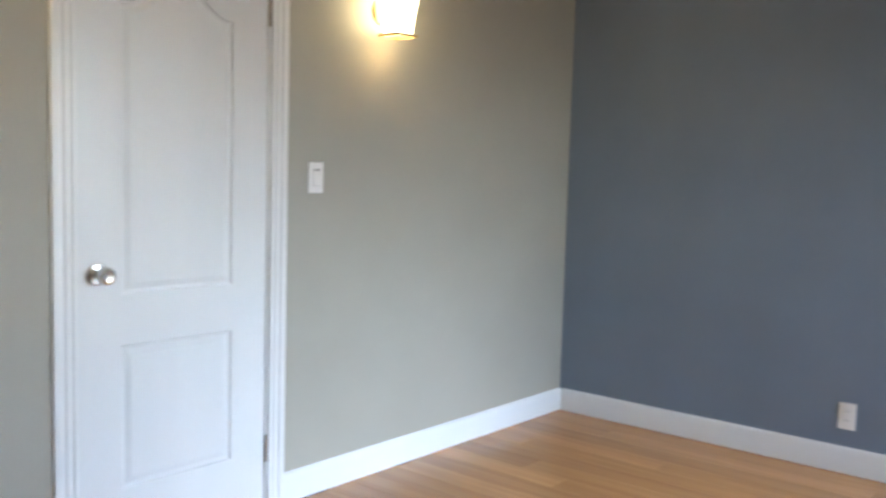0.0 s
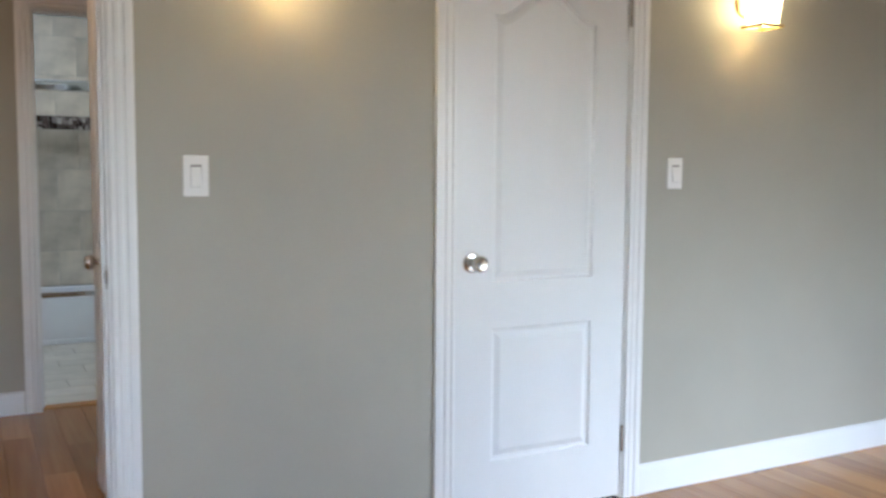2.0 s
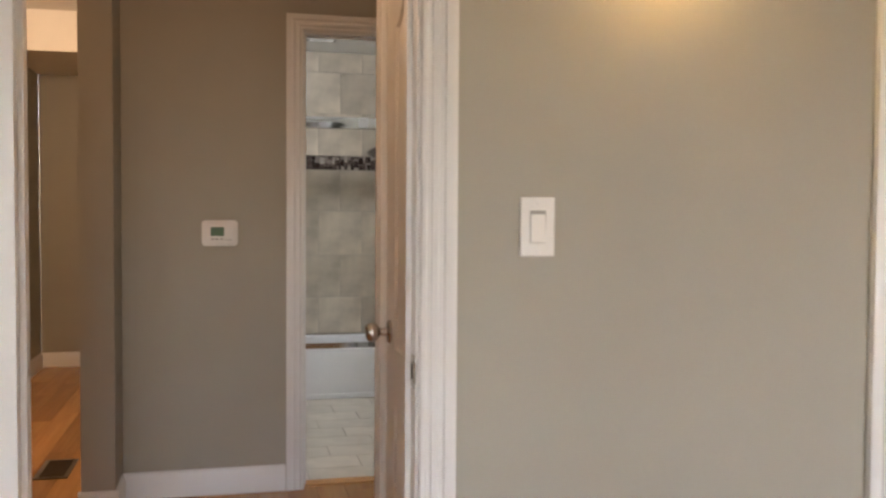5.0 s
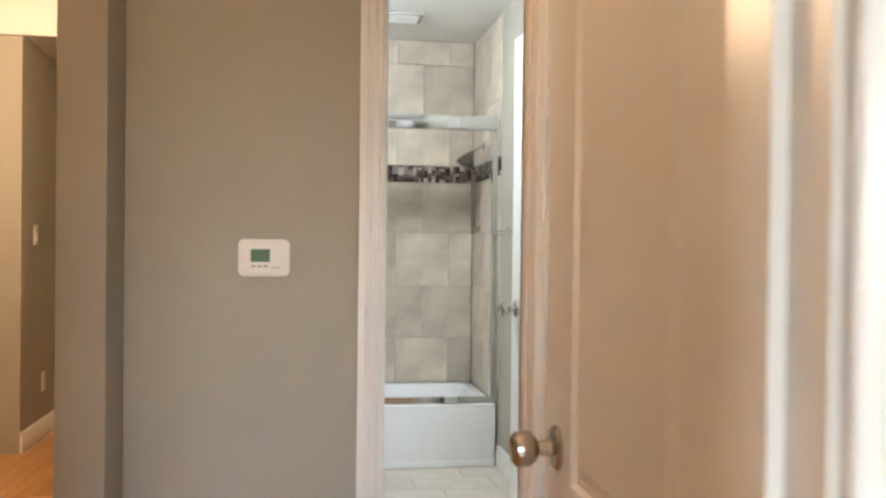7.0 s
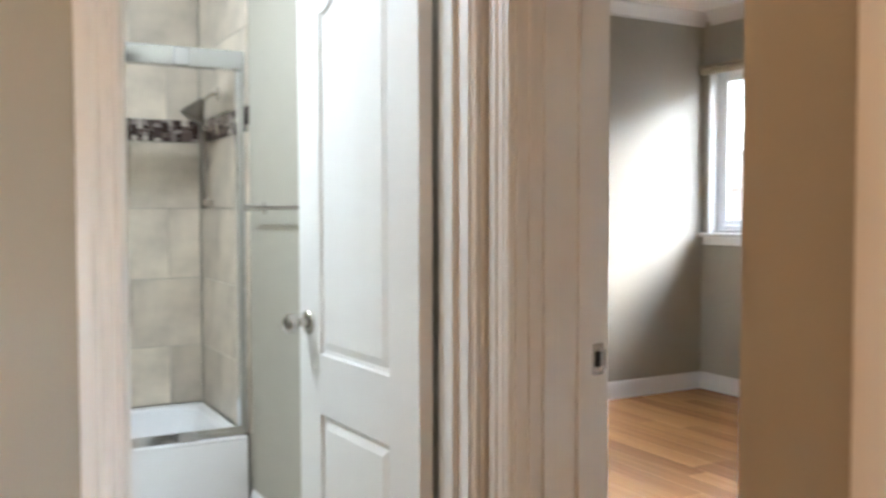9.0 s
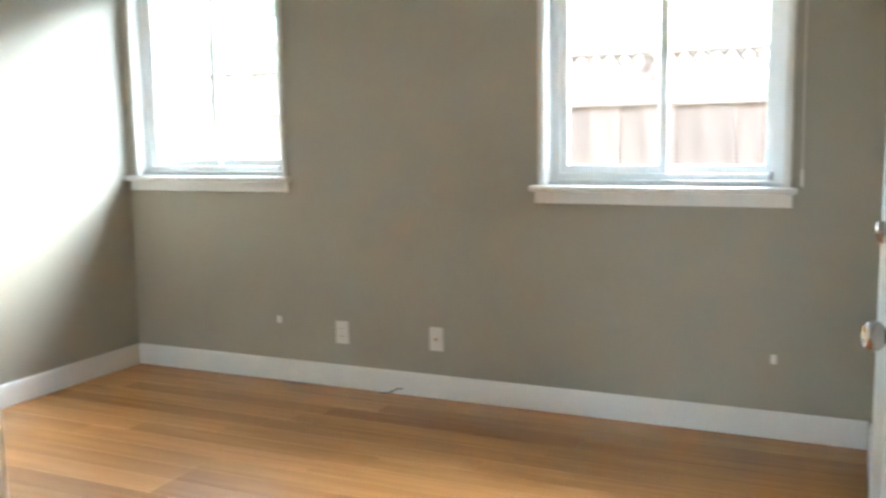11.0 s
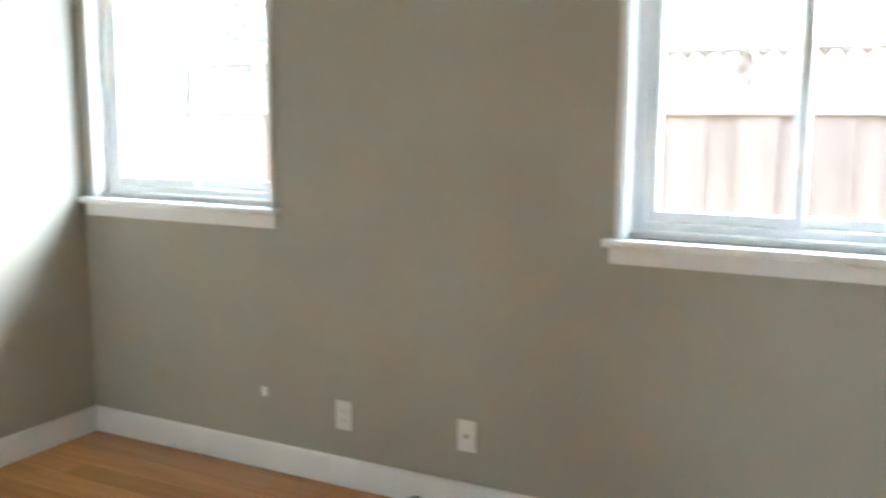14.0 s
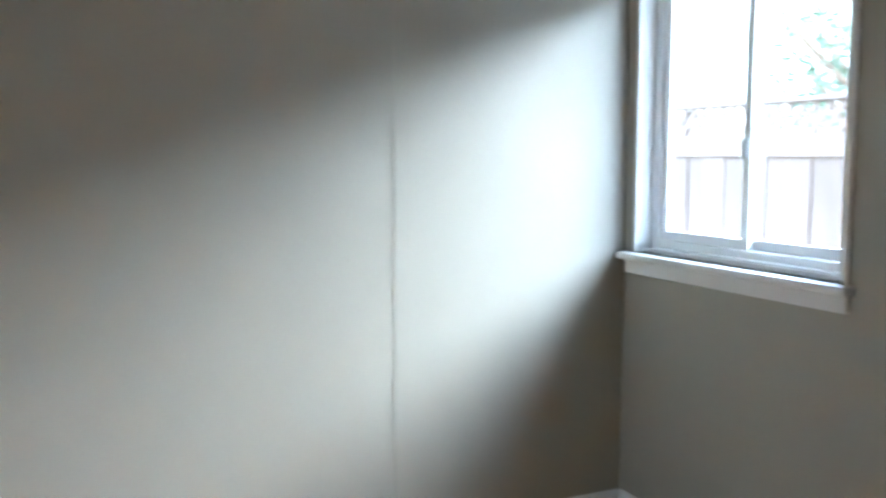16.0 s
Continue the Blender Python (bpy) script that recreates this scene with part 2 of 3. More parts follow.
def wall(name, m, length, thick, holes=(), height=H, mat=PAINT, label="greige painted plaster wall, matt and plain"):
    """A wall along local x, its face at y=0, its thickness behind it; holes are (x0, x1, z0, z1)."""
    xs = sorted({0.0, length, *[v for h in holes for v in h[:2]]})
    zs = sorted({0.0, height, *[v for h in holes for v in h[2:]]})
    bm = bmesh.new()

    def is_open(i, k):
        if not (0 <= i < len(xs) - 1 and 0 <= k < len(zs) - 1):
            return True
        cx, cz = (xs[i] + xs[i + 1]) / 2, (zs[k] + zs[k + 1]) / 2
        return any(h[0] < cx < h[1] and h[2] < cz < h[3] for h in holes)

    def quad(*ps):
        bm.faces.new([bm.verts.new(p) for p in ps])

    for i in range(len(xs) - 1):
        for k in range(len(zs) - 1):
            if is_open(i, k):
                continue
            a, b, c, d, t = xs[i], xs[i + 1], zs[k], zs[k + 1], thick
            quad((a, 0, c), (b, 0, c), (b, 0, d), (a, 0, d))
            quad((a, t, c), (a, t, d), (b, t, d), (b, t, c))
            if is_open(i - 1, k):
                quad((a, 0, c), (a, 0, d), (a, t, d), (a, t, c))
            if is_open(i + 1, k):
                quad((b, 0, c), (b, t, c), (b, t, d), (b, 0, d))
            if is_open(i, k - 1):
                quad((a, 0, c), (a, t, c), (b, t, c), (b, 0, c))
            if is_open(i, k + 1):
                quad((a, 0, d), (b, 0, d), (b, t, d), (a, t, d))
    bmesh.ops.remove_doubles(bm, verts=bm.verts, dist=0.0005)
    o = new(name, mesh_of(name, bm, mat))
    o.matrix_basis = m
    return tagged(o, label, "wall", kind="structure")


DOOR_H = 2.015
# bedroom one: its face with the two doors is y = 0
wall("wall_bedroom_one_doors", pose(-1.9, 0, 0), 5.62, 0.12, [(0.961, 1.711, 0, DOOR_H + 0.02), (2.766, 3.52, 0, DOOR_H + 0.02)])
wall("wall_blue", pose(3.606, -0.001, 0, 0, 0, -90), 4.30, 0.12, mat=BLUE, label="slate blue accent wall, matt paint")
wall("wall_bedroom_one_window", pose(3.6, -4.3, 0, 0, 0, 180), 5.5, 0.12, [(0.2, 1.4, 0.85, 2.05), (3.7, 4.9, 0.85, 2.05)])
wall("wall_bedroom_one_side", pose(-1.9, -4.3, 0, 0, 0, 90), 4.3, 0.12)
# hall
wall("wall_hall_closet", pose(-0.108, 1.085, 0, 0, 0, -90), 0.964, 0.14, [(0.145, 0.819, 0, DOOR_H + 0.02)])
wall("wall_thermostat", pose(-1.0, 2.30, 0), 1.475, 0.12, [(0.748, 1.452, 0, DOOR_H + 0.02)])
wall("wall_hall_end", pose(-1.13, 2.06, 0), 0.128, 4.4)
wall("wall_alcove", pose(0.0335, 0.975, 0, 0, 0, 0), 0.4455, 0.10)
wall("wall_bedroom_two_door", pose(0.48, 2.42, 0, 0, 0, -90), 1.445, 0.22, [(0.212, 1.106, 0, DOOR_H + 0.02)])
# bathroom
wall("wall_bathroom_right", pose(0.56, 5.07, 0, 0, 0, -90), 2.65, 0.11)
wall("wall_bathroom_back", pose(-1.0, 4.965, 0), 1.56, 0.10)
# bedroom two
WX, NY, SY = 4.06, 5.26, 1.45
wall("wall_window", pose(WX, NY, 0, 0, 0, -90), NY - SY + 0.15, 0.16, [(NY - 5.205, NY - 4.215, 1.075, 2.19), (NY - 2.83, NY - 1.80, 1.045, 2.19)])
wall("wall_bedroom_two_side", pose(0.675, NY + 0.001, 0), WX - 0.55, 0.12)
bm = boxes(((3.085, NY - 0.001, 0.1), (WX, NY, H - 0.08)))
for v in bm.verts:
    if v.co.x < 3.1 and v.co.y < NY - 0.0005:
        v.co.x, v.co.y = 3.1, NY - 0.0014
tagged(part("wall_seam_board", bm, PAINT), "greige wall board with a faint vertical seam", "wall", kind="structure")
wall("wall_bedroom_two_closet", pose(WX, SY, 0, 0, 0, 180), WX - 2.3, 0.16, [(0.712, 1.608, 0, DOOR_H + 0.02)])
wall("wall_bedroom_two_entry", pose(1.46, 1.20, 0, 0, 0, 180), 1.46 - 0.702, 0.10)
wall("wall_bedroom_two_linen", pose(2.3, 1.345, 0, 0, 0, 180), 0.85, 0.14, [(0.182, 0.828, 0, DOOR_H + 0.02)])
# living room
wall("wall_living_left", pose(-2.0, 4.879, 0, 0, 0, 90), 0.99, 0.12, height=2.286)
wall("wall_living_back", pose(-2.0, 5.87, 0), 0.87, 0.12)
wall("wall_living_header", pose(-4.5, 4.75, 2.29), 3.37, 1.12, height=0.31, mat=CEIL, label="white painted dropped header and soffit")
wall("wall_living_far", pose(-4.5, 4.758, 0), 2.5, 0.12, height=2.286)
wall("wall_living_window", pose(-4.5, 0.12, 0, 0, 0, 90), 4.7, 0.12)
wall("wall_living_near", pose(-1.9, 0.121, 0, 0, 0, 180), 2.6, 0.12)

for nm, a, b in (("ceiling_bedroom_one", (-2.1, -4.5, H), (3.8, 0.06, H + 0.1)), ("ceiling_hall", (-4.7, 0.06, H), (0.56, 2.36, H + 0.1)),
                 ("ceiling_living", (-4.7, 2.36, H), (-1.06, 6.1, H + 0.1)), ("ceiling_bathroom", (-1.0, 2.42, 2.41), (0.56, 4.965, 2.5)),
                 ("ceiling_bedroom_two", (0.56, 1.05, H), (WX + 0.2, NY + 0.2, H + 0.1))):
    tagged(part(nm, boxes((a, b)), CEIL), "flat white painted ceiling", "ceiling", kind="structure")

for nm, a, b in (("floor_bedroom_one", (-1.95, -4.4, -0.1), (3.66, 0.0, -0.014)), ("floor_hall", (-4.6, 0.0, -0.1), (0.575, 2.36, -0.014)),
                 ("floor_living", (-4.6, 2.36, -0.1), (-1.06, 6.0, -0.014)), ("floor_bedroom_two", (0.575, 1.1, -0.1), (WX + 0.05, NY + 0.05, -0.014))):
    tagged(part(nm, boxes((a, b)), SUBF), "honey brown strip wood floor with a satin sheen", "floor", kind="structure")
tagged(part("floor_bathroom", boxes(((-1.0, 2.36, -0.1), (0.56, 4.965, -0.008))), GROUT), "cream stone floor tiles with pale grout", "floor", kind="structure")
tagged(part("threshold", boxes(((-0.245, 2.33, -0.004), (0.43, 2.405, 0.008)), bevel=0.003), WOODF), "wooden threshold strip under the bathroom door", "threshold", kind="structure")

BASE = [(0, 0), (0.014, 0), (0.014, 0.085), (0.011, 0.095), (0.010, 0.104), (0.005, 0.112), (0, 0.115)]


def baseboard(p, q, normal):
    up = (0, 0, 1)
    bm = sweep(BASE, [(*p, 0), (*q, 0)], [(*normal, 0)] * 2, [up] * 2)
    return tagged(part("baseboard", bm, WHITE, smooth=True), "white moulded wooden baseboard along the wall", "baseboard", kind="structure")


S, N, E_, W_ = (0, -1), (0, 1), (1, 0), (-1, 0)
for p, q, nn in (((-1.9, 0), (-0.999, 0), S), ((-0.128, 0), (0.808, 0), S), ((1.682, 0), (3.606, 0), S), ((3.606, -4.3), (3.606, -0.016), W_),
                 ((-1.0, 2.30), (-0.318, 2.30), S), ((-1.002, 2.046), (-1.002, 2.284), E_), ((-1.142, 2.06), (-0.988, 2.06), S), ((-1.13, 2.064), (-1.13, 5.87), W_),
                 ((WX, SY + 0.016), (WX, NY - 0.016), W_), ((0.73, NY), (WX, NY), S), ((3.41, SY), (WX - 0.014, SY), N), ((0.705, 1.20), (1.45, 1.20), N),
                 ((-2.0, 4.76), (-2.0, 5.855), E_), ((-2.0, 5.87), (-1.13, 5.87), S), ((0.56, 2.43), (0.56, 4.20), W_), ((-0.108, 1.002), (-0.108, 1.085), W_)):
    baseboard(p, q, nn)

CROWN = [(0, 0), (0, 0.085), (0.075, 0.085), (0.075, 0.075), (0.055, 0.06), (0.03, 0.025), (0.014, 0.012), (0.012, 0)]
for p, q, nn in (((WX, SY), (WX, NY - 0.076), W_), ((0.69, NY), (WX, NY), S)):
    tagged(part("trim", sweep(CROWN, [(*p, H - 0.0855)] * 1 + [(*q, H - 0.0855)], [(*nn, 0)] * 2, [(0, 0, 1)] * 2), WHITE, smooth=True), "white crown moulding under the ceiling", "crown moulding", kind="structure")

# ---- doors ----
CAS = [(0, 0), (0, 0.014), (0.004, 0.017), (0.010, 0.017), (0.014, 0.012), (0.020, 0.012), (0.024, 0.016), (0.034, 0.016), (0.038, 0.011),
       (0.046, 0.011), (0.050, 0.017), (0.066, 0.019), (0.072, 0.017), (0.072, 0)]


def casing(parent, x0, x1, top, y, out, name="casing"):
    """Fluted trim round an opening; it stands on plane y and faces out (-1 or 1 along y)."""
    path = [(x0, y, 0), (x0, y, top), (x1, y, top), (x1, y, 0)]
    outs = [(-1, 0, 0), (-1, 0, 1), (1, 0, 1), (1, 0, 0)]
    return part(name, sweep(CAS, path, outs, [(0, out, 0)] * 4), WHITE, parent, "white fluted door casing", smooth=True)


def offset(poly, d):
    """A polygon moved inwards by d (counter-clockwise points)."""
    res = []
    for i, p in enumerate(poly):
        a, b = Vector(poly[i - 1]), Vector(poly[(i + 1) % len(poly)])
        p = Vector(p)
        u, v = (p - a).normalized(), (b - p).normalized()
        n1, n2 = Vector((-u.y, u.x)), Vector((-v.y, v.x))
        k = (n1 + n2).normalized()
        res.append(p + k * d / max(0.4, k.dot(n1)))
    return res


def door_leaf(w, h=1.998, t=0.035):
    """A moulded two-panel leaf with an arched upper panel; local x from hinge 0 to w, y thickness, z up."""
    m = 0.145 * (w / 0.71) ** 0.7
    low = [(m, 0.21), (w - m, 0.21), (w - m, 0.675), (m, 0.675)]
    z0, zs, rise = 0.835, 1.735, 0.10
    up = [(m, z0), (w - m, z0), (w - m, zs)]
    span = w - 2 * m
    for i in range(1, 16):
        s = i / 16
        bump = 0.5 - 0.5 * math.cos(2 * math.pi * min(1, max(0, (s - 0.06) / 0.88)))
        up.append((w - m - span * s, zs + rise * bump ** 0.85))
    up.append((m, zs))
    bm = bmesh.new()
    for side in (0, 1):
        y, inw = (0.0, 1) if side == 0 else (t, -1)

        def v(p, depth):
            return bm.verts.new((p[0], y + inw * depth, p[1]))

        rims, edges = [], []
        for poly in ([(0, 0), (w, 0), (w, h), (0, h)], low, up):
            ring = [v(p, 0) for p in poly]
            edges += [bm.edges.new((ring[i], ring[(i + 1) % len(ring)])) for i in range(len(ring))]
            rims.append(ring)
        bmesh.ops.triangle_fill(bm, edges=edges, use_beauty=True)
        for poly, ring in ((low, rims[1]), (up, rims[2])):
            prev = ring
            for d, depth in ((0.005, 0.008), (0.015, 0.010), (0.036, 0.0015)):
                nxt = [v(p, depth) for p in offset(poly, d)]
                for i in range(len(ring)):
                    k = (i + 1) % len(ring)
                    bm.faces.new((prev[i], prev[k], nxt[k], nxt[i]))
                prev = nxt
            bm.faces.new(prev)
        outer = rims[0]
        if side == 0:
            first = outer
    for i in range(4):
        k = (i + 1) % 4
        bm.faces.new((first[i], first[k], outer[k], outer[i]))
    return bm


KNOB = [(0.0335, 0), (0.0335, 0.004), (0.030, 0.008), (0.013, 0.011), (0.011, 0.030), (0.020, 0.036), (0.0265, 0.044), (0.0275, 0.055), (0.025, 0.066), (0.019, 0.070), (0.017, 0.067), (0.004, 0.066)]


def door(name, m, width, label, wall_t, leaf_side, hinge, angle, knob_z=0.905, recess=0.0, gap=0.0, both=True, hinge_z=(0.23, 1.80), strike=False, casings=(True, True), leaf_w=None):
    """Frame in local coordinates: opening x 0..width, wall from y=0 to wall_t. leaf_side 0: leaf at the y=0 face, opening towards -y; 1: at the wall_t face.
    hinge 'l' or 'r'; angle in degrees the leaf stands open."""
    d = empty(name, m, label, "door", kind="structure")
    jt = 0.018
    part("jamb", boxes(((-jt, -0.002, 0), (0, wall_t + 0.002, DOOR_H + jt)), ((width, -0.002, 0), (width + jt, wall_t + 0.002, DOOR_H + jt)), ((0, -0.002, DOOR_H), (width, wall_t + 0.002, DOOR_H + jt))), WHITE, d)
    s0, s1 = (0.042 + recess, 0.055 + recess) if recess else (0.042, 0.075) if leaf_side == 0 else (wall_t - 0.075, wall_t - 0.042)
    part("stop", boxes(((0, s0, 0), (0.011, s1, DOOR_H)), ((width - 0.011, s0, 0), (width, s1, DOOR_H)), ((0.011, s0, DOOR_H - 0.011), (width - 0.011, s1, DOOR_H))), WHITE, d)
    if casings[0]:
        casing(d, -0.006, width + 0.006, DOOR_H + 0.006, 0, -1)
    if casings[1]:
        casing(d, -0.006, width + 0.006, DOOR_H + 0.006, wall_t, 1)
    lw = leaf_w or width - 0.006
    y = 0.003 + recess if leaf_side == 0 else wall_t - 0.003
    if hinge == "l":
        turn = -angle if leaf_side == 0 else angle
        lm = pose(0.003, y, 0.012, 0, 0, turn)
        flip = leaf_side == 1
    else:
        turn = 180 + (angle if leaf_side == 0 else -angle)
        lm = pose(width - 0.003, y, 0.012, 0, 0, turn)
        flip = leaf_side == 0
    bm = door_leaf(lw)
    if flip:
        bm.transform(Matrix.Translation((0, -0.035, 0)))
    leaf = part("leaf", bm, DOORW, d, "white moulded two-panel door leaf with an arched top panel", m=lm)
    if gap:
        leaf.matrix_basis = lm @ Matrix.Translation((gap, 0, 0))
    off = -0.035 if flip else 0.0
    for s in ((0, 1) if both else ((1,) if flip else (0,))):
        turn = pose(lw - 0.065, off, knob_z, 90) if s == 0 else pose(lw - 0.065, off + 0.035, knob_z, -90)
        part("knob", lathe(KNOB, 28, turn), NICKEL, leaf, "satin nickel round door knob", smooth=True)
    part("latch_plate", boxes(((lw - 0.001, off + 0.006, knob_z - 0.028), (lw + 0.0015, off + 0.029, knob_z + 0.028))), NICKEL, leaf, "nickel latch plate")
    hx = 0.0 if hinge == "l" else width
    hy = -0.006 if leaf_side == 0 else wall_t + 0.006
    for z in hinge_z:
        part("hinge", lathe([(0.002, -0.052), (0.0065, -0.048), (0.0065, 0.048), (0.002, 0.052)], 12, Matrix.Translation((hx, hy, z))), NICKEL, d, "nickel door hinge", smooth=True)
    if strike:
        sx = width if hinge == "l" else 0.0
        i = -1 if hinge == "l" else 1
        yy = 0.020 if leaf_side == 0 else wall_t - 0.020
        part("strike_plate", boxes(((sx, yy - 0.015, 0.888), (sx + i * 0.002, yy + 0.015, 0.953)), ((sx, yy - 0.022 if leaf_side == 0 else yy, 0.9), (sx + i * 0.003, yy if leaf_side == 0 else yy + 0.022, 0.94))), NICKEL, d, "nickel strike plate on the jamb")
        # Dark box on the plate paints the shade of the latch hole.
        part("strike_hole_shade", boxes(((sx, yy - 0.006, 0.905), (sx + i * 0.0034, yy + 0.006, 0.936))), DARK, d)
    return d


# bedroom one: way out to the hall, leaf swung back against the wall beside it
door("door_1", pose(-0.921, 0, 0), 0.714, "white bedroom door swung wide open, fluted white casing", 0.12, 0, "l", 168, strike=True)
door("door_2", pose(0.884, 0, 0), 0.718, "closed white two-panel closet door with fluted casing", 0.12, 0, "r", 0, both=False)
door("door_3", pose(-0.108, 0.922, 0, 0, 0, -90), 0.638, "closed white hall closet door lit by warm light", 0.14, 0, "r", 0, knob_z=0.875, both=False, casings=(True, False))
door("door_4", pose(-0.236, 2.30, 0), 0.668, "white bathroom door standing open into the bathroom", 0.12, 1, "r", 87, knob_z=0.915, gap=0.026, leaf_w=0.655)
door("door_5", pose(0.48, 2.19, 0, 0, 0, -90), 0.858, "white bedroom door standing wide open into the room", 0.22, 1, "r", 93, strike=True, leaf_w=0.735)
door("door_7", pose(2.10, 1.345, 0, 0, 0, 180), 0.61, "white closet door standing ajar, satin nickel knob", 0.14, 0, "r", 12.5, knob_z=KNOB5, casings=(False, False))
door("door_6", pose(3.33, SY, 0, 0, 0, 180), 0.86, "closed white two-panel closet door beside the window wall", 0.16, 0, "l", 0, knob_z=1.03, both=False, casings=(True, False), recess=0.012, hinge_z=())
part("jamb_moulding", boxes(((0, 0.024, 0), (0.008, 0.040, DOOR_H)), ((0, 0.058, 0), (0.012, 0.078, DOOR_H)), ((0, 0.078, 0), (0.005, 0.098, DOOR_H)), bevel=0.003), WHITE, bpy.data.objects["door_5"], "white moulded strips on the door jamb")
# dark closets behind the closed doors
for a, b in (((0.6, 0.13, 0), (1.95, 0.80, 2.5)), ((0.06, 0.24, 0), (0.55, 0.97, 2.5)), ((2.5, 0.75, 0), (3.98, 1.28, 2.5))):
    bm = boxes((a, b))
    tagged(part("closet_interior", bm, PAINT), "plain closet enclosure behind a closed door", "closet", kind="structure")


# ---- switches, outlets, thermostat ----
def plate_base(name, m, label, category, group):
    e = empty(name, m, label, category, group)
    part("cover_plate", boxes(((-0.036, -0.006, -0.0585), (0.036, 0, 0.0585)), bevel=0.003), PLATE, e)
    for z in (-0.048, 0.048):
        part("screw", lathe([(0.0035, 0), (0.0035, 0.0015), (0.002, 0.002)], 10, pose(0, -0.0055, z, 90)), PLATE, e)
    return e


def switch(m):
    e = plate_base("light_switch", m, "white rocker light switch with a plain cover plate", "light switch", "wall switches")
    part("bezel", boxes(((-0.0175, -0.0078, -0.0345), (0.0175, -0.005, 0.0345)), bevel=0.001), PLATE, e)
    bm = boxes(((-0.0150, -0.0105, -0.031), (0.0150, -0.006, 0.031)), bevel=0.0012)
    for v in bm.verts:
        if v.co.y < -0.008:
            v.co.y += 0.003 * (v.co.z / 0.031)
    part("rocker", bm, PLATE, e)
    # Grey sheet stands in for the shade in the slit round the rocker.
    part("gap", boxes(((-0.0162, -0.0081, -0.0322), (0.0162, -0.0077, 0.0322))), GREYM, e)
    return e


def outlet(m, kind="duplex"):
    e = plate_base("wall_outlet", m, "white duplex power outlet low on the wall" if kind == "duplex" else "white wall plate with a cable jack", "outlet", "wall outlets")
    if kind == "duplex":
        for z in (-0.0195, 0.0195):
            part("socket", boxes(((-0.0165, -0.0085, z - 0.0135), (0.0165, -0.005, z + 0.0135)), bevel=0.003), PLATE, e)
            # Raised dark boxes give the outlet slots the shade of holes.
            for x in (-0.006, 0.006):
                part("slot", boxes(((x - 0.001, -0.0088, z - 0.003), (x + 0.001, -0.008, z + 0.006))), DARK, e)
    else:
        part("jack", lathe([(0.008, 0), (0.008, 0.004), (0.0045, 0.004), (0.0045, 0.011)], 14, pose(0, -0.006, 0, 90)), BRASS, e, "small brass cable jack")
    return e


switch(pose(0.037, 0, 1.203))
switch(pose(1.829, 0, 1.223))
outlet(pose(3.606, -1.462, 0.25, 0, 0, -90))
outlet(pose(WX, 3.897, 0.285, 0, 0, -90), "duplex")
outlet(pose(WX, 3.368, 0.293, 0, 0, -90), "jack")
switch(pose(-2.0, 5.02, 1.20, 0, 0, 90))
outlet(pose(-2.0, 5.2, 0.33, 0, 0, 90))

def rounded(w, h, rad, y0, y1):
    """A plate in the xz plane with round corners, from y0 (back) to y1 (front), its front rim softened."""
    bm = bmesh.new()
    rings = []
    for inset, y in ((0, y0), (0, y1 + 0.002), (0.0012, y1 + 0.0006), (0.0035, y1)):
        ring = []
        for sx, sz, a0 in ((1, 1, 0), (-1, 1, 90), (-1, -1, 180), (1, -1, 270)):
            for k in range(6):
                a = radians(a0 + 18 * k)
                ring.append(bm.verts.new((sx * (w / 2 - rad) + (rad - inset) * math.cos(a), y, sz * (h / 2 - rad) + (rad - inset) * math.sin(a))))
        rings.append(ring)
    for p, q in zip(rings, rings[1:]):
        for i in range(24):
            bm.faces.new((p[i], p[(i + 1) % 24], q[(i + 1) % 24], q[i]))
    bm.faces.new(rings[0][::-1])
    bm.faces.new(rings[-1])
    return bm


th = empty("thermostat", pose(-0.597, 2.30, 1.138), "white wall thermostat with a small green display", "thermostat")
part("back_plate", rounded(0.152, 0.112, 0.018, 0, -0.008), PLATE, th, smooth=True)
part("body", rounded(0.126, 0.090, 0.012, -0.007, -0.026), PLATE, th, smooth=True)
part("display", boxes(((-0.038, -0.0268, -0.012), (0.018, -0.0255, 0.026)), bevel=0.0004), LCD, th, "green liquid crystal display")
for x in (-0.030, -0.012, 0.006):
    part("button", boxes(((x - 0.006, -0.0275, -0.028), (x + 0.006, -0.0255, -0.022)), bevel=0.0008), GREYM, th)
for z in (0.020, 0.010, 0.000):
    part("button", boxes(((0.030, -0.0275, z - 0.003), (0.042, -0.0255, z + 0.003)), bevel=0.0008), PLATE, th)
part("marking", boxes(((0.022, -0.0266, -0.030), (0.050, -0.0256, -0.027))), GREYM, th)


